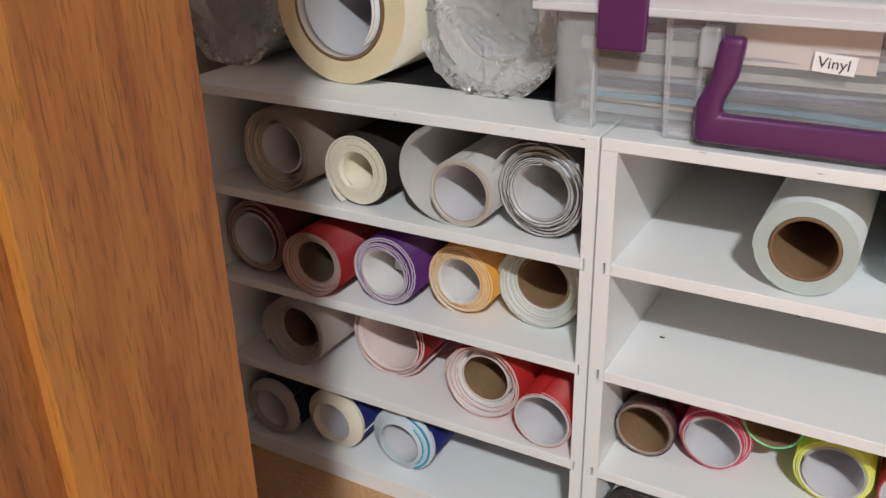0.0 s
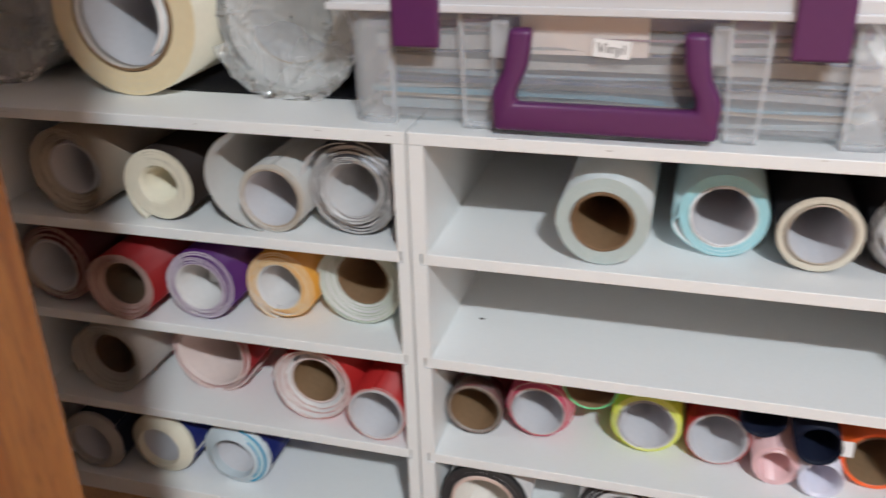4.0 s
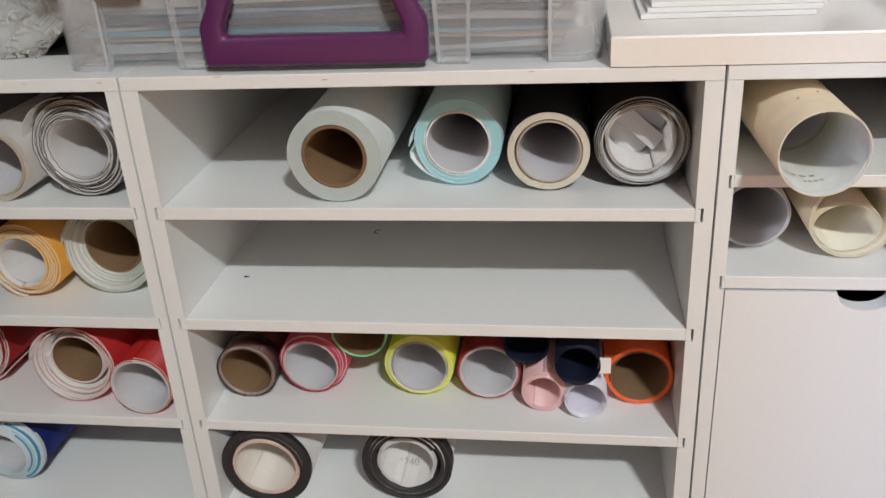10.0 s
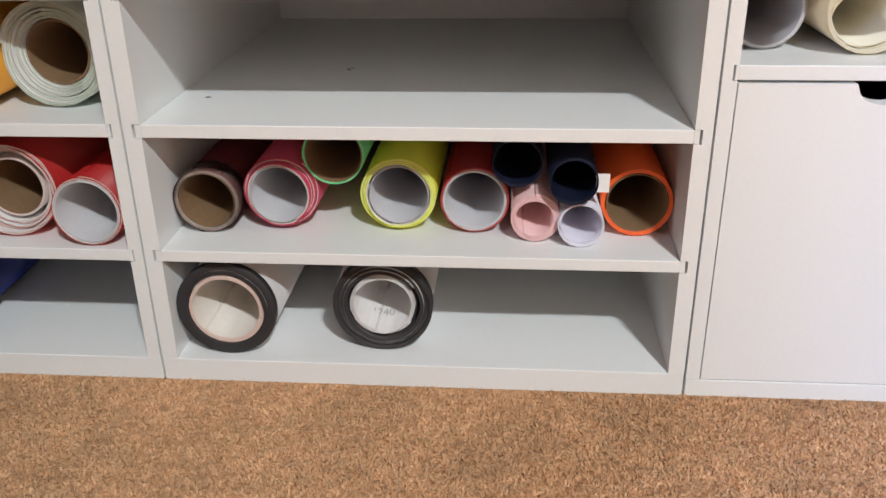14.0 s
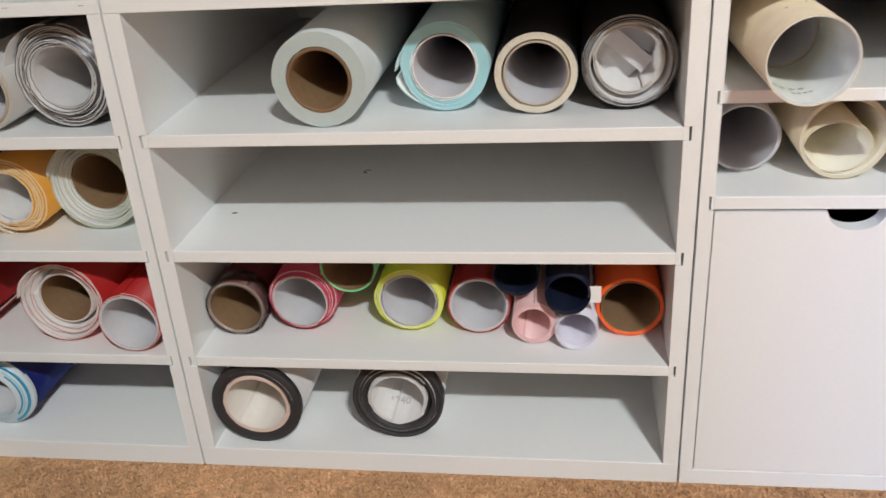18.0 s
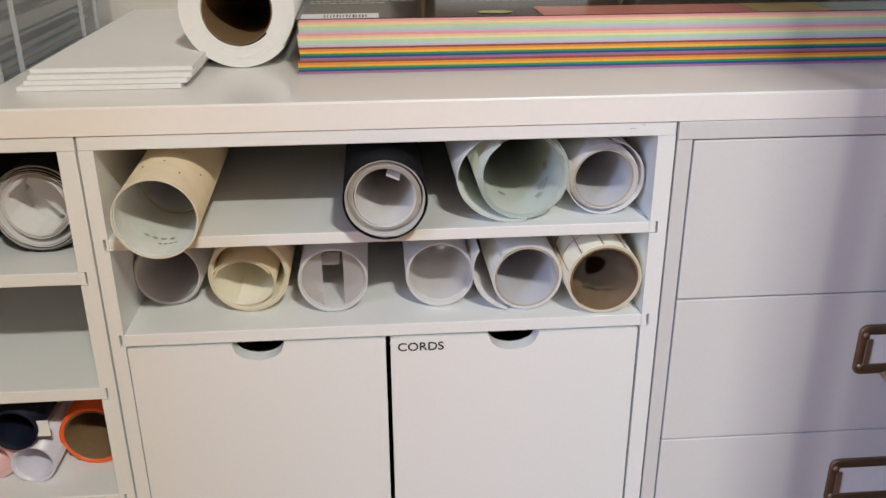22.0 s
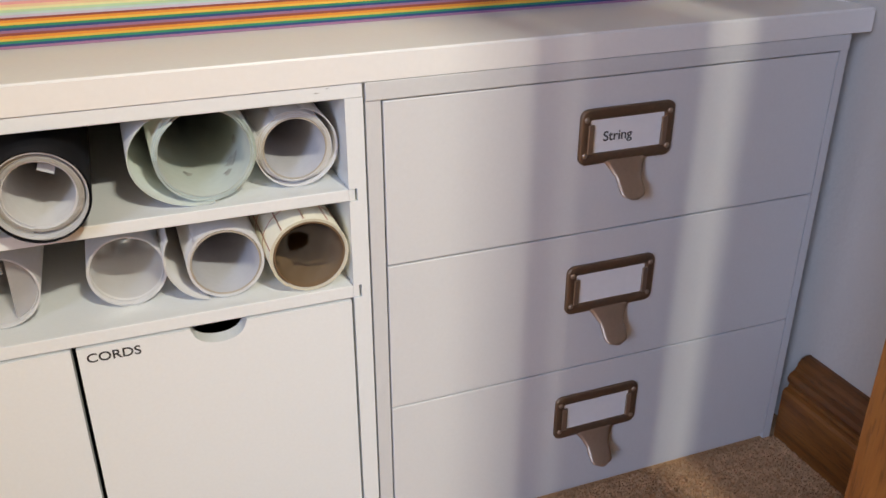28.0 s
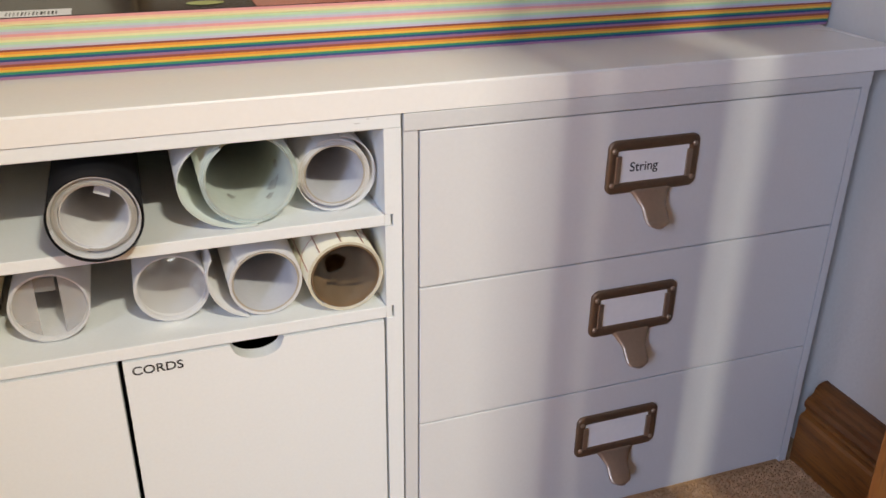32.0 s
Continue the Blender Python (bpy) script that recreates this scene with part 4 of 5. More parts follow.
def film_cap(t, r, y, seed, hole=None, material=None):
    """Clear film drawn tight over the end of a roll, dished, creased at its rim; hole: x, z and half sizes of a torn gap."""
    rng, bm = random.Random(seed), bmesh.new()
    n, m, rings = 40, 14, []
    lines = [(rng.uniform(0, 3.14), rng.uniform(-0.8, 0.8) * r, rng.uniform(0.0008, 0.002), rng.uniform(0.0001, 0.0005)) for _ in range(6)]
    for i in range(m):
        u = i / (m - 1)
        ring = []
        for k in range(n):
            a = 2 * math.pi * k / n
            x, z = r * (1 - 0.98 * u) * math.cos(a), r * (1 - 0.98 * u) * math.sin(a)
            d = sum(h * math.exp(-((x * math.cos(b) + z * math.sin(b) - o) / w) ** 2) for b, o, w, h in lines)
            d += 0.0009 * (1 - u) ** 3 * math.sin(9 * a + seed) * (i > 0)
            ring.append(bm.verts.new((x, y + 0.0045 * (1 - (1 - u) ** 2) - d * (i > 0), z)))
        rings.append(ring)
    for p, q in zip(rings, rings[1:]):
        for k in range(n):
            j = (k + 1) % n
            c = (p[k].co + q[j].co) / 2
            if hole and ((c.x - hole[0]) / hole[2]) ** 2 + ((c.z - hole[1]) / hole[3]) ** 2 < 1 + 0.15 * math.sin(3 * math.atan2(c.z - hole[1], c.x - hole[0]) + seed):
                continue
            bm.faces.new((p[k], p[j], q[j], q[k]))
    bmesh.ops.recalc_face_normals(bm, faces=bm.faces)
    part("film_cap", bm, material or CAPFILM, t, "tight clear film", True)


def split_cap(t, r, y, half):
    """Frosted film over the end with an upright slot left open."""
    for s2 in (-1, 1):
        a0 = math.acos(half / r)
        pts = [(s2 * r * math.cos(a0 * (1 - k / 8)), r * math.sin(a0 * (1 - k / 8))) for k in range(9)] + [(s2 * r * math.cos(a0 * k / 8), -r * math.sin(a0 * k / 8)) for k in range(1, 9)]
        part("film_cap", prism(pts, y, y + 0.0004), FROST, t, "frosted film")
    part("film_flap", boxes((-half, half * 0.7, y + 0.001, y + 0.0014, 0.010, 0.019)), CAPFILM, t, "loose film flap")


t = roll(0.6535, Z3A, 0.007, 0.0316, 0.0276, PALEW, "pale green-white sheet roll with a loose outer turn", PALEW, ICE_E, None, 4, 0.005, 0.0026, line=0.8, start=2.2)
loose_sheet(t, -0.0055, 0.0, 0.0390, 0.0314, 108, 282, 0.30, WHITEV, PALEW)
for k, (deg, wide, y0, y1) in enumerate(((316, 22, 0.030, 0.044), (304, 14, 0.022, 0.030), (250, 12, 0.036, 0.044), (335, 10, 0.050, 0.064))):
    stain(t, 0.0266, deg, wide, y0, y1, STAIN, 30 + k)
t = roll(0.7088, Z3A, 0.016, 0.0240, 0.0192, WHITEV, "white vinyl roll with a loose outer sheet in clear film", LINER, LINER_WARM, WCORE, 4, 0.002, 0.0016, corewall=0.0010, line=0.4, zc=Z3A + 0.0258)
loose_sheet(t, 0.0012, 0.0004, 0.0262, 0.0258, -205, 82, 0.30, WHITEV, LINER)
roll(0.408, Z3B, 0.043, 0.0240, 0.0212, GREYW, "grey-white vinyl roll behind an ivory tube", LINER, SMOKE, CORE_WHITE, 2, 0.001, 0.0004, length=0.3)
t = roll(0.4665, Z3B, 0.026, 0.0285, 0.0250, IVORY, "ivory sheet roll wound loosely", CREAM, CREAM_E, None, 1.3, 0.002, 0.001, start=0.0)
part("inner_turn", spiral(0.0195, 0.0225, 1.4, 0.0007, 0.30, 0.0, 0.001, start=0.4, squash=0.82, rng=random.Random(8)), [IVORY, CREAM, CREAM_E], t).location = (-0.004, 0.001, -0.006)
t = roll(0.5245, Z3B, 0.022, 0.0243, 0.0225, GREYW, "white vinyl roll closed with clear film", LINER, LINER, None, 1.5, 0.0, 0.0003)
split_cap(t, 0.0222, 0.004, 0.0072)
t = roll(0.599, Z3B, 0.025, 0.0243, 0.0225, GREYW, "white vinyl roll closed with clear film", LINER, LINER, None, 1.5, 0.0, 0.0003)
film_cap(t, 0.0222, 0.006, 13)
t = roll(0.6585, Z3B, 0.014, 0.0248, 0.0212, WHITEV, "white vinyl roll with a loose outer sheet", LINER, LINER, WCORE, 2, 0.0, 0.0004, corewall=0.0012)
loose_sheet(t, -0.006, 0.0062, 0.0318, 0.0311, 150, 258, 0.30, WHITEV, LINER)
t = roll(0.7105, Z3B, 0.003, 0.0262, 0.0222, CREAM, "cream transfer paper roll with red grid lines", LINER, CREAM_E, CORE, 3, 0.0, 0.0003, corewall=0.0012)
GRID = tint("red_grid_line", (0.56, 0.32, 0.25))
for a in (60, 95, 130, 165):
    part("grid_line", boxes((0.0262 * math.cos(radians(a)) - 0.0003, 0.0262 * math.cos(radians(a)) + 0.0003, 0.001, 0.30, 0.0262 * math.sin(radians(a)) - 0.0003, 0.0262 * math.sin(radians(a)) + 0.0003)), GRID, t)
for y in (0.024, 0.049, 0.074, 0.099):
    part("grid_line", tube(0.0260, 0.0264, 0.0006, y, bev=0.0001), [GRID, GRID], t)
film_cap(t, 0.0220, 0.003, 14, hole=(-0.0065, 0.0085, 0.0078, 0.0070), material=THIN)

# ---- large rolls on top of the first cube ----
t = roll(-0.238, UH, 0.046, 0.0620, 0.0405, CREAM, "large cream foam tape roll", LINER, TAPE_E, WCORE, 14, 0.0005, 0.0002, name="large_roll", group="large rolls on the cube", line=0.98)
part("core_edge", tube(0.0400, 0.0428, 0.010, -0.0012), [MAGLINER, CORE], t, "brown core edge")
loose_sheet(t, -0.003, 0.0, 0.0375, 0.0385, -52, 48, 0.06, PAPER, PINKLINER, 0.0005, 0.0009)
loose_sheet(t, -0.008, -0.002, 0.0375, 0.0380, -40, 42, 0.05, PAPER, PAPER, 0.004, 0.0006)
loose_sheet(t, 0.0, 0.0, 0.0400, 0.0400, 62, 96, 0.10, PAPER, PAPER, 0.012, 0.0008)


def wrapped_roll(x, y, R, ri, seed, face):
    """A roll in a bag of crinkled clear film, gathered over its end."""
    t = roll(x, UH, y, R, ri, face, "large roll wrapped in crinkled clear film", LINER, GREYW, WCORE, 8, 0.001, 0.0006, name="large_roll", group="large rolls on the cube", length=0.28, line=0.97)
    t.location.z += 0.0025
    rng, bm = random.Random(seed), bmesh.new()
    n, rings = 150, []
    prof = [(0.0008, 0.001)] + [(ri * k / 8, 0.001 - 0.0003 * k) for k in range(1, 9)] + [(ri + (R - ri) * k / 9, -0.003 - 0.005 * math.sin(1.4 * k / 9)) for k in range(1, 10)] + [(R + 0.0015, -0.003), (R + 0.0022, 0.004), (R + 0.0018, 0.014), (R + 0.0022, 0.03), (R + 0.0015, 0.05), (R + 0.0022, 0.09), (R + 0.002, 0.15), (R + 0.002, 0.28)]
    # straight crease ridges running over the end at all angles
    lines = [(rng.uniform(0, 3.14), rng.uniform(-1, 1) * R, rng.uniform(0.0007, 0.0025), rng.uniform(0.0006, 0.0030), rng.uniform(-1, 1) * R) for _ in range(44)]
    ends = len(prof) - 8
    for i, (r, yy) in enumerate(prof):
        ring = []
        for k in range(n):
            a = 2 * math.pi * k / n
            x, z = r * math.cos(a), r * math.sin(a)
            if i < ends:
                d = sum(h * math.exp(-((x * math.cos(b) + z * math.sin(b) - o) / w) ** 2) * math.exp(-((z * math.cos(b) - x * math.sin(b) - v) / 0.020) ** 2) for b, o, w, h, v in lines)
                ring.append(bm.verts.new((x, yy - d * min(1, (r / ri) ** 2 + 0.12), z)))
            else:
                c = 0.0022 * math.sin(13 * a + i) + rng.uniform(-1, 1) * 0.0016
                rr = min(r + 0.4 * c, R + 0.0024)
                ring.append(bm.verts.new((rr * math.cos(a), yy + c, rr * math.sin(a))))
        rings.append(ring)
    for p, q in zip(rings, rings[1:]):
        for k in range(n):
            j = (k + 1) % n
            bm.faces.new((p[k], p[j], q[j])), bm.faces.new((p[k], q[j], q[k]))
    bmesh.ops.recalc_face_normals(bm, faces=bm.faces)
    part("film_bag", bm, WRAP, t, "crinkled clear film bag")
    # thin whitish strips laid over the film as its painted highlights
    for q in range(22):
        a, r0, way = rng.uniform(1.6, 5.2), rng.uniform(ri * 0.8, R * 0.85), rng.uniform(0.5, 1.6)
        ln, bend, w = rng.uniform(0.004, 0.014), rng.uniform(-0.004, 0.004), rng.uniform(0.00012, 0.00034)
        bm, prev = bmesh.new(), None
        for k in range(6):
            u = k / 5
            x = r0 * math.cos(a) + ln * (u - 0.5) * math.cos(way) - bend * u * u * math.sin(way)
            z = r0 * math.sin(a) + ln * (u - 0.5) * math.sin(way) + bend * u * u * math.cos(way)
            ww = w * (0.25 + math.sin(math.pi * u))
            p = [bm.verts.new((x - s2 * ww * math.sin(way), -0.0105 - 0.0016 * math.sin(math.pi * u) + 0.0006 * abs(s2 - 0.2), z + s2 * ww * math.cos(way))) for s2 in (-1, 0, 1)]
            if prev:
                for c in (0, 1):
                    bm.faces.new((prev[c], prev[c + 1], p[c + 1], p[c]))
            prev = p
        part("highlight_strip", bm, FILM_GLINT, t)
    # skirt of loose film spreading onto the shelf
    bm, rows = bmesh.new(), []
    for i in range(5):
        u = i / 4
        row = []
        for k in range(25):
            a = radians(200 + 140 * k / 24)
            rr = R * (0.93 + 0.16 * u) + rng.uniform(-1, 1) * 0.0016
            row.append(bm.verts.new((rr * math.cos(a) * 1.02, -0.006 - 0.010 * u + rng.uniform(-1, 1) * 0.003, max(-R - 0.0022, rr * math.sin(a)))))
        rows.append(row)
    for p, q in zip(rows, rows[1:]):
        for k in range(24):
            bm.faces.new((p[k], p[k + 1], q[k + 1])), bm.faces.new((p[k], q[k + 1], q[k]))
    part("film_skirt", bm, WRAP, t, "loose creased film edge")


# thin black layer on the cube's top, filling the black area between the rolls
tagged(part("black_layer", boxes((-0.229, -0.052, 0.068, 0.350, UH, UH + 0.0016)), BLACKV), "thin flat black layer under the wrapped roll", "vinyl sheet")
wrapped_roll(-0.112, 0.074, 0.0565, 0.034, 21, BLACKV)
wrapped_roll(-0.375, 0.078, 0.0560, 0.034, 22, WHITEV)

# ---- clear case ----
tote = thing("storage_case", (-0.045, 0.016, UH), "clear plastic case with purple handle and latches", "case")
W, D, H = 0.350, 0.350, 0.077
for x0, x1 in ((0.033, 0.081), (0.101, 0.249), (0.269, 0.317)):
    part("front_wall", boxes((x0, x1, 0.006, 0.0075, 0.006, H)), CLEAR, tote)
part("floor_panel", boxes((0.004, W - 0.004, 0.008, D, 0.004, 0.006)), CLEAR, tote)
part("side_wall", boxes((-0.0008, 0.0012, 0.0452, D, 0.004, H)), CLEAR, tote)
part("side_wall", boxes((W - 0.0012, W + 0.0008, 0.0452, D, 0.004, H)), CLEAR, tote)
part("back_wall", boxes((0.0012, W - 0.0012, D - 0.002, D, 0.004, H)), CLEAR, tote)


def corner_column(side):
    """Rounded corner of the case, from its front to its flank."""
    xs = [(0.033, 0.0), (0.024, 0.0)] + [(0.016 - 0.016 * math.sin(radians(a)), 0.016 - 0.016 * math.cos(radians(a))) for a in range(0, 91, 15)] + [(0.0, 0.030), (0.0, 0.045)]
    inn = [(0.033, 0.0012), (0.024, 0.0012)] + [(0.016 - 0.0148 * math.sin(radians(a)), 0.016 - 0.0148 * math.cos(radians(a))) for a in range(0, 91, 15)] + [(0.0012, 0.030), (0.0012, 0.045)]
    bm, rows = bmesh.new(), []
    for (xo, yo), (xi, yi) in zip(xs, inn):
        fx = (lambda x: x) if side < 0 else (lambda x: W - x)
        rows.append([bm.verts.new((fx(x), y, z)) for x, y, z in ((xo, yo, 0.0035), (xo, yo, H), (xi, yi, H), (xi, yi, 0.0035))])
    for p, q in zip(rows, rows[1:]):
        for k in range(4):
            f = bm.faces.new((p[k], q[k], q[(k + 1) % 4], p[(k + 1) % 4]))
            f.smooth = k in (0, 2)
    bmesh.ops.recalc_face_normals(bm, faces=bm.faces)
    c = part("corner_column", bm, MILKY, tote)
    pts = [((p[0] if side < 0 else W - p[0]), p[1]) for p in xs]
    ins = [((p[0] if side < 0 else W - p[0]), p[1] + 0.0) for p in [(x + 0.003 * (x < 0.02), y + 0.003 * (y < 0.02)) for x, y in inn]]
    bm = bmesh.new()
    low, top = [[bm.verts.new((x, y, z)) for x, y in pts + ins[::-1]] for z in (0.0, 0.0035)]
    m = len(low)
    bm.faces.new(low), bm.faces.new(top)
    for k in range(m):
        bm.faces.new((low[k], low[(k + 1) % m], top[(k + 1) % m], top[k]))
    bmesh.ops.recalc_face_normals(bm, faces=bm.faces)
    part("foot", bm, RIB, c)
    x = 0.0309 if side < 0 else W - 0.033
    part("rib", boxes((x, x + 0.0021, -0.0002, 0.0075, 0.0012, H), bevel=0.0004), RIB, c)


corner_column(-1)
corner_column(1)
for x0, x1 in ((0.081, 0.101), (0.249, 0.269)):
    a, b = x0 - 0.003, x1 + 0.003
    c = part("foot_column", prism([(x0 + 0.002, 0.003), (x1 - 0.002, 0.003), (b - 0.002, H), (a + 0.002, H)], 0.0, 0.0012), CLEAR, tote)
    part("rib", prism([(x0, 0.0012), (x0 + 0.0021, 0.0012), (a + 0.0021, H), (a, H)], -0.0002, 0.0058), RIB, c)
    part("rib", prism([(x1 - 0.0021, 0.0012), (x1, 0.0012), (b, H), (b - 0.0021, H)], -0.0002, 0.0058), RIB, c)
    part("foot", boxes((x0, x1, -0.0006, 0.008, 0.0, 0.0034), bevel=0.0012), RIB, c)
for y in (0.06, 0.10, 0.25, 0.29):
    part("side_rib", boxes((W + 0.0008, W + 0.004, y, y + 0.003, 0.001, H), bevel=0.0005), RIB, tote)
lid = part("lid", boxes((-0.007, W + 0.007, -0.007, D + 0.004, H, H + 0.016), bevel=0.003), LIDMAT, tote, "milky clear lid")
part("rim", boxes((-0.009, W + 0.009, -0.009, -0.0065, H + 0.001, H + 0.006), bevel=0.0008), LIDMAT, lid)
part("top_step", boxes((0.02, W - 0.02, 0.02, D - 0.03, H + 0.0162, H + 0.026), bevel=0.004), LIDMAT, lid)
for x0 in (0.038, 0.2805):
    part("latch", boxes((x0, x0 + 0.0315, -0.0145, -0.0092, 0.0565, H + 0.020), (x0 + 0.002, x0 + 0.0295, -0.0095, 0.004, H + 0.0165, H + 0.020), bevel=0.0016), PURPLE, tote, "purple plastic latch")
half = [(0.0705, 0.004), (0.0715, 0.029), (0.0640, 0.043), (0.0605, 0.070), (0.0455, 0.070), (0.0480, 0.046), (0.0555, 0.030), (0.0560, 0.0225)]
outline = [(0.1745 + x, z) for x, z in half] + [(0.1745 - x, z) for x, z in half[::-1]]
bm = prism(outline, -0.0135, -0.0015)
bmesh.ops.bevel(bm, geom=list(bm.edges), offset=0.0040, segments=4, affect="EDGES", profile=0.5, clamp_overlap=True)
part("handle", bm, PURPLE, tote, "purple plastic carry handle", True)
for sx in (-1, 1):
    part("handle_pivot", boxes(*[(0.1745 + sx * 0.0675 - 0.006, 0.1745 + sx * 0.0675 + 0.006, -0.009, 0.006, 0.050, 0.074)], bevel=0.002), RIB, tote)
tag = part("name_tag", boxes((0.1648, 0.1883, 0.0052, 0.0057, 0.0500, 0.0612)), PAPER, tote, "white paper name tag")
text("lettering", "Vinyl", 0.0092, INK, tag, pose(0.1672, 0.0050, 0.0528, 90, 0, 0), "black printed word")
tag.matrix_basis = pose(0.1765, 0, 0.0556, 0, 4.0, 0) @ pose(-0.1765, 0, -0.0556)
part("index_card", boxes((0.118, 0.199, 0.0090, 0.0095, 0.050, 0.0755)), tint("cream_card", (0.66, 0.57, 0.52), 0.6), tote, "cream card behind the front wall")

PACKS = [((0.34, 0.42, 0.46), 0.007), ((0.56, 0.47, 0.36), 0.004), ((0.12, 0.34, 0.46), 0.005), ((0.36, 0.40, 0.44), 0.006), ((0.02, 0.05, 0.12), 0.004), ((0.26, 0.36, 0.46), 0.004), ((0.52, 0.51, 0.50), 0.011), ((0.03, 0.05, 0.14), 0.003), ((0.46, 0.45, 0.45), 0.010), ((0.34, 0.14, 0.18), 0.003), ((0.18, 0.15, 0.32), 0.009)]
z = UH + 0.0064
rng = random.Random(17)
for i, (c, th) in enumerate(PACKS):
    bm = bmesh.new()
    nx = 24
    x0, x1, y0, y1 = -0.045 + 0.012 + rng.uniform(0, 0.012), 0.305 - 0.012 - rng.uniform(0, 0.014), 0.026 + rng.uniform(0, 0.008), 0.345
    ph = rng.uniform(0, 6)
    up = [[], []]
    for k in range(nx + 1):
        u = k / nx
        dz = 0.0012 * math.sin(4 * u + ph) + 0.0006 * math.sin(11 * u + 2 * ph)
        full = th * (0.74 + 0.26 * math.sin(5.5 * u + 4 * ph))
        dy = 0.0025 * math.sin(7 * u + ph * 3)
        x = x0 + (x1 - x0) * u
        up[0].append([bm.verts.new((x, y0 + dy, z + 0.0008 + dz)), bm.verts.new((x, y1, z + 0.0008 + dz))])
        up[1].append([bm.verts.new((x, y0 + dy + 0.0012, z + full + dz)), bm.verts.new((x, y1, z + full + dz))])
    for k in range(nx):
        a, b, c2, d = up[0][k], up[0][k + 1], up[1][k], up[1][k + 1]
        bm.faces.new((a[0], b[0], d[0], c2[0])), bm.faces.new((c2[0], d[0], d[1], c2[1])), bm.faces.new((a[1], b[1], b[0], a[0]))
    for k in (0, nx):
        bm.faces.new((up[0][k][0], up[1][k][0], up[1][k][1], up[0][k][1]))
    bmesh.ops.recalc_face_normals(bm, faces=bm.faces)
    tagged(part("vinyl_sheet_pack", bm, tint("sheet_pack", [v * 0.62 for v in c], 0.25)), "flat pack of vinyl sheets inside the clear case", "vinyl sheets", "packs in the case")
    z += th + 0.0001

# ---- paper pads, boards, towel roll, kraft organisers on the worktop ----
PX0, PX1, PY0, PY1 = 0.5065, 1.1505, 0.084, 0.344
SOFT = [(0.80, 0.36, 0.35), (0.82, 0.58, 0.36), (0.80, 0.74, 0.42), (0.52, 0.70, 0.44), (0.50, 0.64, 0.60), (0.60, 0.50, 0.60)]
BOLD = [(0.36, 0.09, 0.06), (0.86, 0.32, 0.05), (0.86, 0.52, 0.09), (0.02, 0.26, 0.14), (0.03, 0.075, 0.22), (0.38, 0.19, 0.32)]
PAPERS = {c: tint("coloured_paper", c, 0.6) for c in SOFT + BOLD}
COVER = mat("black_cover", (0.014, 0.015, 0.018), 0.2, scale=90, vary=0.1, spec=0.32)
PRINT = tint("pale_print", (0.66, 0.67, 0.70), 0.4)
zt = ZS + 0.0002
rng = random.Random(4)
for i, cols in enumerate((BOLD, BOLD, SOFT, SOFT)):
    pad = thing("paper_pad", (PX0, PY0, zt), "pad of bold rainbow paper" if cols is BOLD else "pad of pastel paper sheets", "paper pad", "stack of paper pads")
    ox, oy = rng.uniform(-0.002, 0.002), rng.uniform(-0.001, 0.001)
    th = 0.0091
    zz = 0.0
    for k, c in enumerate(cols[::-1]):
        hgt = th / 6
        for q in range(2):
            jx = rng.uniform(-0.0006, 0.0006)
            bm = boxes((ox + jx, PX1 - PX0 + ox + jx, oy + rng.uniform(-0.0003, 0.0003), PY1 - PY0, zz + q * hgt / 2, zz + (q + 1) * hgt / 2))
            part("paper_layer", bm, PAPERS[c], pad)
        zz += hgt
    zt += th
    if i == 3:
        cov = part("cover", boxes((-0.001, PX1 - PX0, 0.0022, PY1 - PY0, th, th + 0.0004)), COVER, pad, "glossy black printed cover")
        zc = th + 0.0008
        for x0, x1, c in ((0.676, 0.832, (0.70, 0.26, 0.20)), (0.832, 0.888, (0.58, 0.44, 0.18)), (0.888, 0.985, (0.34, 0.48, 0.34)), (0.985, 1.078, (0.28, 0.50, 0.42)), (1.078, 1.1500, (0.42, 0.32, 0.60))):
            part("colour_swatch", boxes((x0 - PX0 + 0.0005, x1 - PX0 - 0.0005, 0.001, 0.0445, zc - 0.0001, zc)), tint("swatch", c, 0.2), cov)
        part("barcode_label", boxes((0.002, 0.056, 0.002, 0.024, zc - 0.0001, zc)), PAPER, cov)
        for k in range(14):
            part("barcode_bar", boxes((0.018 + k * 0.0022, 0.018 + k * 0.0022 + rng.uniform(0.0005, 0.0014), 0.006, 0.017, zc, zc + 0.0001)), INK, cov)
        bm = bmesh.new()
        bmesh.ops.create_circle(bm, cap_ends=True, segments=28, radius=1, matrix=Matrix.Translation((0.139, 0.022, zc)) @ Matrix.Diagonal((0.0125, 0.0075, 1, 1)))
        part("emblem", bm, tint("emblem_lime", (0.55, 0.60, 0.22), 0.2), cov)
        for x0, x1, y in ((0.004, 0.075, 0.106), (0.004, 0.085, 0.090), (0.004, 0.062, 0.078), (0.112, 0.215, 0.080), (0.222, 0.262, 0.080), (0.275, 0.565, 0.080), (0.560, 0.632, 0.112)):
            x = x0
            while x < x1:
                w = rng.uniform(0.002, 0.007)
                part("print_bar", boxes((x, min(x + w, x1), y, y + 0.0024, zc, zc + 0.0001)), PRINT, cov)
                x += w + 0.0016

rng = random.Random(31)
for i in range(4):
    bm = boxes((0.0, 0.104, 0.0, 0.28, 0.0, 0.0030), bevel=0.0003)
    b = part("foam_board", bm, PAPER)
    b.matrix_basis = pose(0.3285 + (0.000, 0.004, 0.0065, 0.0065)[i], 0.046 + (0.0, 0.003, 0.004, 0.010)[i], ZS + 0.0002 + 0.0032 * i, 0, 0, (0.0, -0.3, 0.2, 0.0)[i])
    tagged(b, "thin plain white board in a small stack", "board", "stack of white boards")

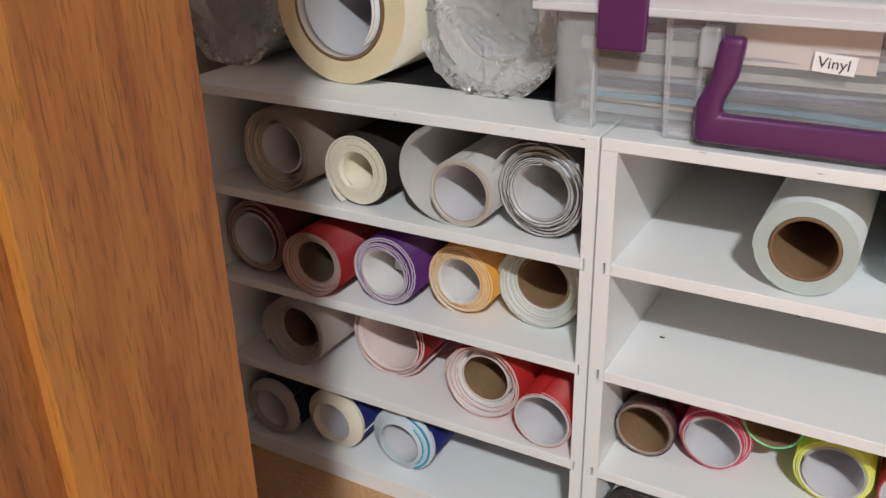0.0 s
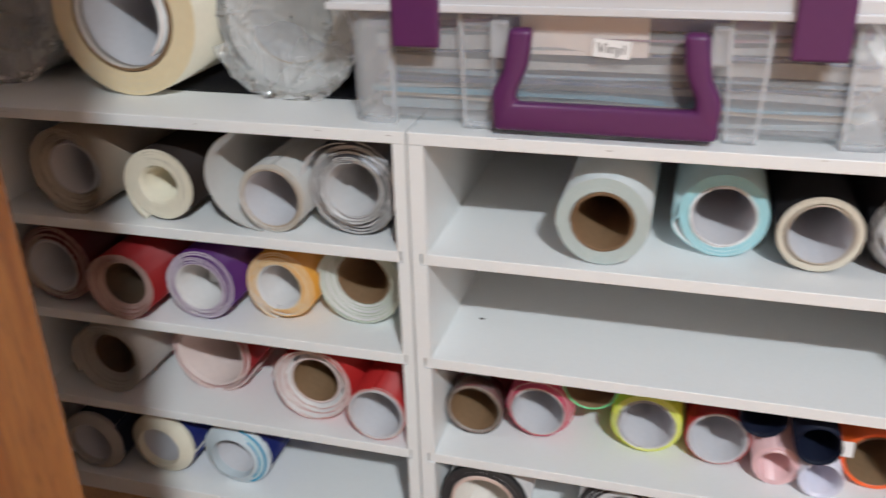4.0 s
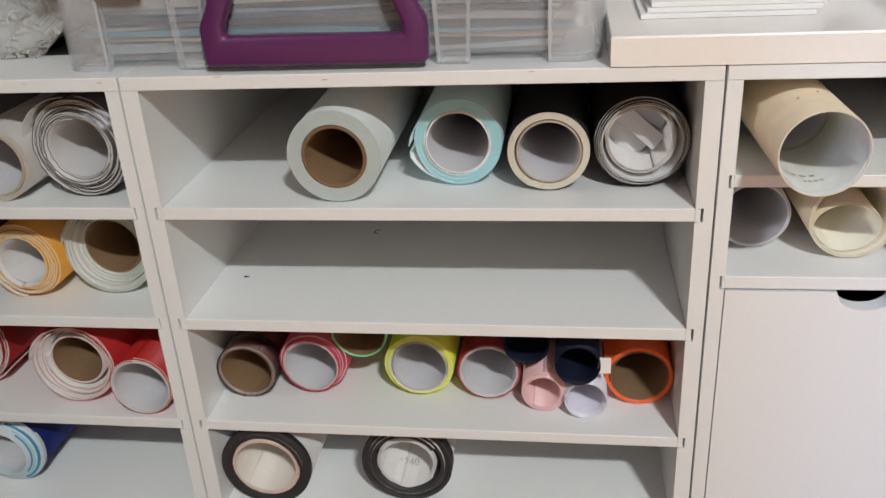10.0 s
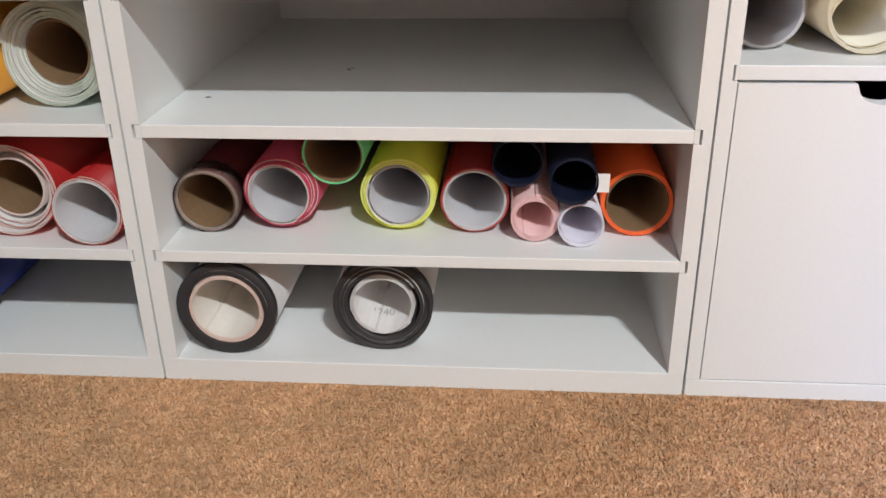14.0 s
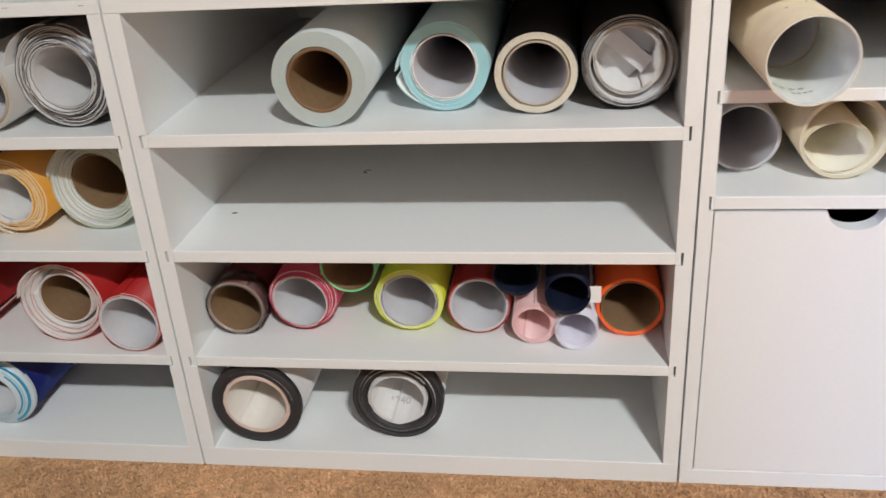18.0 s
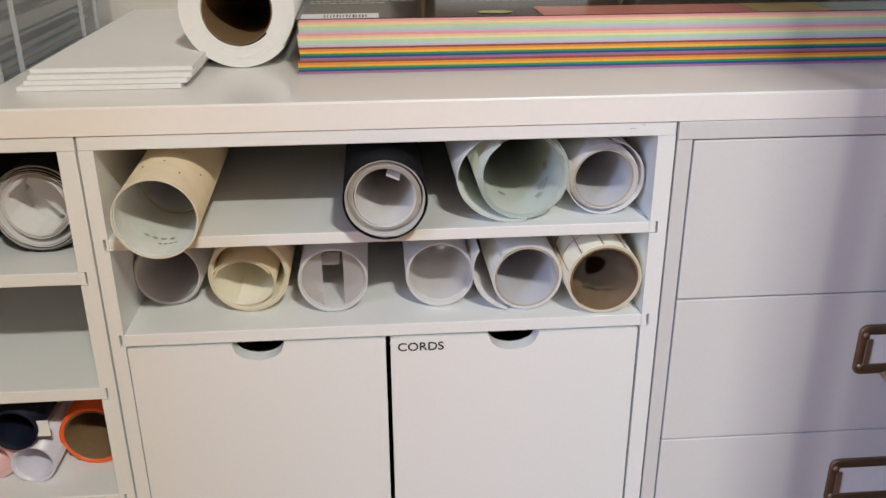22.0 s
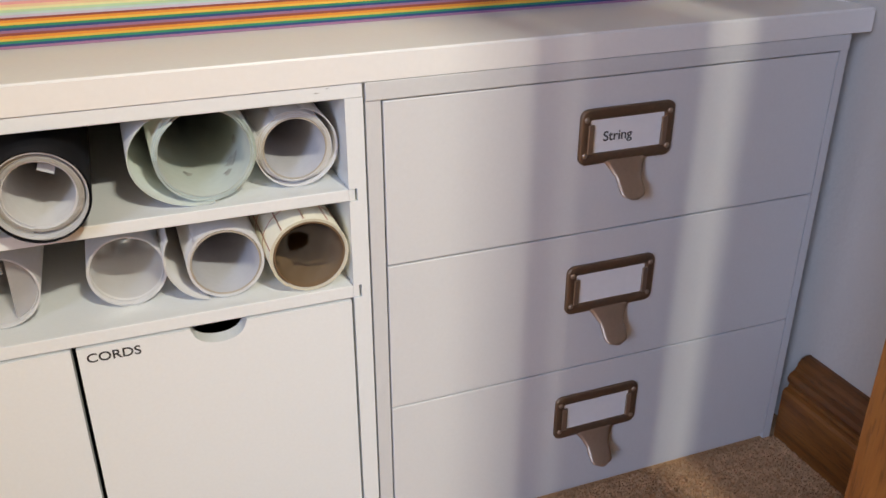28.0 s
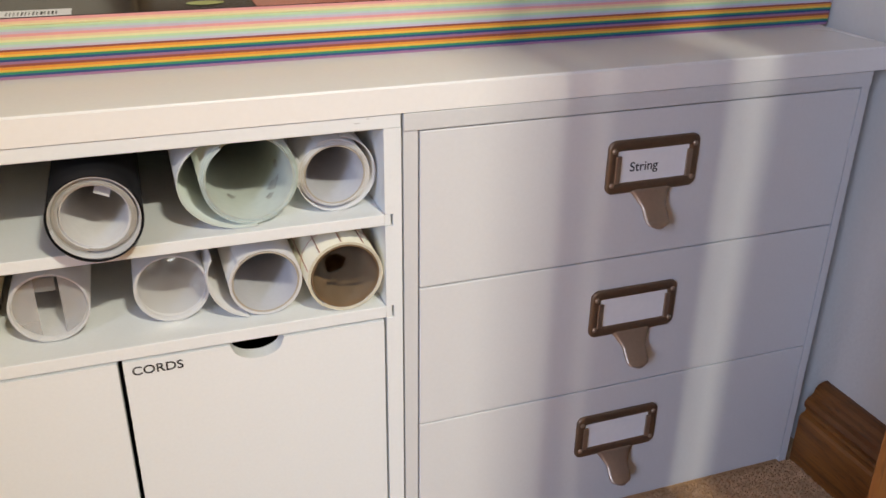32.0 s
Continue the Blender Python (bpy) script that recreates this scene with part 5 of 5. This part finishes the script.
towel = roll(0.4635, ZS, 0.108, 0.041, 0.0235, PAPER, "white paper towel roll lying on its side", PAPER, PAPER, CORE, 11, 0.001, 0.0003, line=0.97, length=0.262, name="paper_towel_roll", category="paper towel", group="", corewall=0.001)


def organiser(x0, x1, y0, label, seed, filmed):
    """Open-fronted kraft box holding cards and envelopes."""
    zb = zt + 0.0008
    b = thing("kraft_organiser", (x0, y0, zb), label, "box", "kraft boxes on the pads")
    w, d, h, th = x1 - x0, 0.100, 0.106, 0.0025
    part("bottom", boxes((0, w, 0, d, 0, th)), KRAFT, b)
    part("side", boxes((0, th, 0, d, th, h)), KRAFT, b)
    part("side", boxes((w - th, w, 0, d, th, h)), KRAFT, b)
    part("back", boxes((th, w - th, d - th, d, th, h)), KRAFT, b)
    part("top", boxes((0, w, 0, d, h, h + th)), KRAFT, b)
    rng, z = random.Random(seed), zb + th
    for k in range(0 if filmed else 5):
        j = rng.uniform(-0.0006, 0.0006)
        env = part("envelope", boxes((x0 + 0.012 + j, x1 - 0.030 + j, y0 + 0.004 + abs(j), y0 + 0.092, z, z + 0.0032), bevel=0.0001), PAPER)
        tagged(env, "plain white envelope stacked in a kraft box", "envelope", "envelopes in the boxes")
        z += 0.0032
    for k in range(12 if filmed else 7):
        t2 = rng.uniform(0.0021, 0.0034)
        c = part("kraft_card", boxes((x0 + 0.005, x1 - 0.007, y0 + rng.uniform(0.002, 0.012), y0 + 0.094, 0, t2), bevel=0.0003), KRAFT)
        c.matrix_basis = Matrix.Translation((0, 0, z)) @ pose((x0 + x1) / 2, 0, 0, 0, rng.uniform(-0.4, 0.4), 0) @ pose(-(x0 + x1) / 2, 0, 0)
        tagged(c, "folded brown kraft card in a box", "card", "kraft cards in the boxes")
        z += t2 + 0.0012
    for k in range(4):
        j = rng.uniform(-0.0006, 0.0006)
        env = part("envelope", boxes((x0 + 0.014 + j, x1 - 0.035 + j, y0 + 0.003 + abs(j), y0 + 0.092, z, z + 0.0027), bevel=0.0004), PAPER)
        tagged(env, "plain white envelope stacked in a kraft box", "envelope", "envelopes in the boxes")
        z += 0.0028
    if filmed:
        bm, n, rows = bmesh.new(), 22, []
        for i in range(9):
            rows.append([bm.verts.new((0.002 + (w + 0.016) * k / n, -0.003 - rng.uniform(0, 0.0035), 0.001 + (h - 0.002) * i / 8 + rng.uniform(-1, 1) * 0.001 * (0 < i < 8))) for k in range(n + 1)])
        for p, q in zip(rows, rows[1:]):
            for k in range(n):
                bm.faces.new((p[k], p[k + 1], q[k + 1])), bm.faces.new((p[k], q[k + 1], q[k]))
        part("film_wrap", bm, THIN, b, "creased clear film")
        # gathered tail of the film, sticking out beside the box
        bm, rows = bmesh.new(), []
        for i in range(6):
            u = i / 5
            rows.append([bm.verts.new((w + 0.004 + 0.034 * u, -0.004 + rng.uniform(-1, 1) * 0.004, 0.010 + 0.016 * u + (k - 3) * (0.0018 + 0.0022 * u) + rng.uniform(-1, 1) * 0.0016)) for k in range(7)])
        for p, q in zip(rows, rows[1:]):
            for k in range(6):
                bm.faces.new((p[k], p[k + 1], q[k + 1])), bm.faces.new((p[k], q[k + 1], q[k]))
        part("film_tail", bm, SHINE, b, "gathered film tail")


organiser(0.602, 0.781, 0.262, "open kraft box of envelopes and kraft cards", 41, False)
organiser(0.793, 0.970, 0.254, "kraft box of cards wrapped in clear film", 42, True)

# ---- carpet pile in front of the units ----
rng = np.random.default_rng(7)
N = 330000
px, py = rng.uniform(-0.16, 1.136, N), rng.uniform(-0.42, -0.0015, N)
ang, lean, hgt, wid = rng.uniform(0, 6.28, N), rng.uniform(0, 0.0018, N), rng.uniform(0.0012, 0.0021, N), rng.uniform(0.0005, 0.0010, N)
dx, dy = np.cos(ang) * wid, np.sin(ang) * wid
la = rng.uniform(0, 6.28, N)
lx, ly = np.cos(la) * lean, np.sin(la) * lean
ly = np.where(py + ly > -0.001, -0.001 - py, ly)
verts = np.stack([np.stack([px - dx, py - dy, 0 * px - 0.0005], 1), np.stack([px + dx, py + dy, 0 * px - 0.0005], 1), np.stack([px + lx + 0.7 * dx, py + ly + 0.7 * dy, hgt], 1), np.stack([px + lx - 0.7 * dx, py + ly - 0.7 * dy, hgt], 1)], 1).reshape(-1, 3)
me = bpy.data.meshes.new("carpet_pile")
me.from_pydata(verts.tolist(), [], np.arange(4 * N).reshape(-1, 4).tolist())
PILE = bpy.data.materials.new("carpet_pile")
PILE.use_nodes = True
nt = PILE.node_tree
geo, ramp, p = nt.nodes.new("ShaderNodeNewGeometry"), nt.nodes.new("ShaderNodeValToRGB"), nt.nodes["Principled BSDF"]
ramp.color_ramp.elements[0].color, ramp.color_ramp.elements[1].color = (0.62, 0.38, 0.22, 1), (0.71, 0.46, 0.275, 1)
e = ramp.color_ramp.elements.new(0.5)
e.color = (0.665, 0.42, 0.245, 1)
nt.links.new(geo.outputs["Random Per Island"], ramp.inputs[0])
tc, tn, tr, tm = (nt.nodes.new("ShaderNode" + k) for k in ("TexCoord", "TexNoise", "MapRange", "VectorMath"))
tn.inputs["Scale"].default_value, tn.inputs["Detail"].default_value, tm.operation = 100, 6, "SCALE"
tr.inputs["From Min"].default_value, tr.inputs["From Max"].default_value = 0.3, 0.7
tr.inputs["To Min"].default_value, tr.inputs["To Max"].default_value = 0.80, 1.16
nt.links.new(tc.outputs["Object"], tn.inputs["Vector"])
nt.links.new(tn.outputs[0], tr.inputs[0])
nt.links.new(ramp.outputs[0], tm.inputs[0])
tn2, tr2, tx = (nt.nodes.new("ShaderNode" + k) for k in ("TexNoise", "MapRange", "Math"))
tn2.inputs["Scale"].default_value, tn2.inputs["Detail"].default_value, tx.operation = 14, 3, "MULTIPLY"
tr2.inputs["From Min"].default_value, tr2.inputs["From Max"].default_value = 0.3, 0.7
tr2.inputs["To Min"].default_value, tr2.inputs["To Max"].default_value = 0.86, 1.12
nt.links.new(tc.outputs["Object"], tn2.inputs["Vector"])
nt.links.new(tn2.outputs[0], tr2.inputs[0])
nt.links.new(tr.outputs[0], tx.inputs[0])
nt.links.new(tr2.outputs[0], tx.inputs[1])
nt.links.new(tx.outputs[0], tm.inputs["Scale"])
nt.links.new(tm.outputs[0], p.inputs["Base Color"])
p.inputs["Roughness"].default_value, p.inputs["Specular IOR Level"].default_value = 1.0, 0.05
me.materials.append(PILE)
tagged(new("carpet_pile", me), "tan and brown carpet pile", "carpet", kind="stuff")
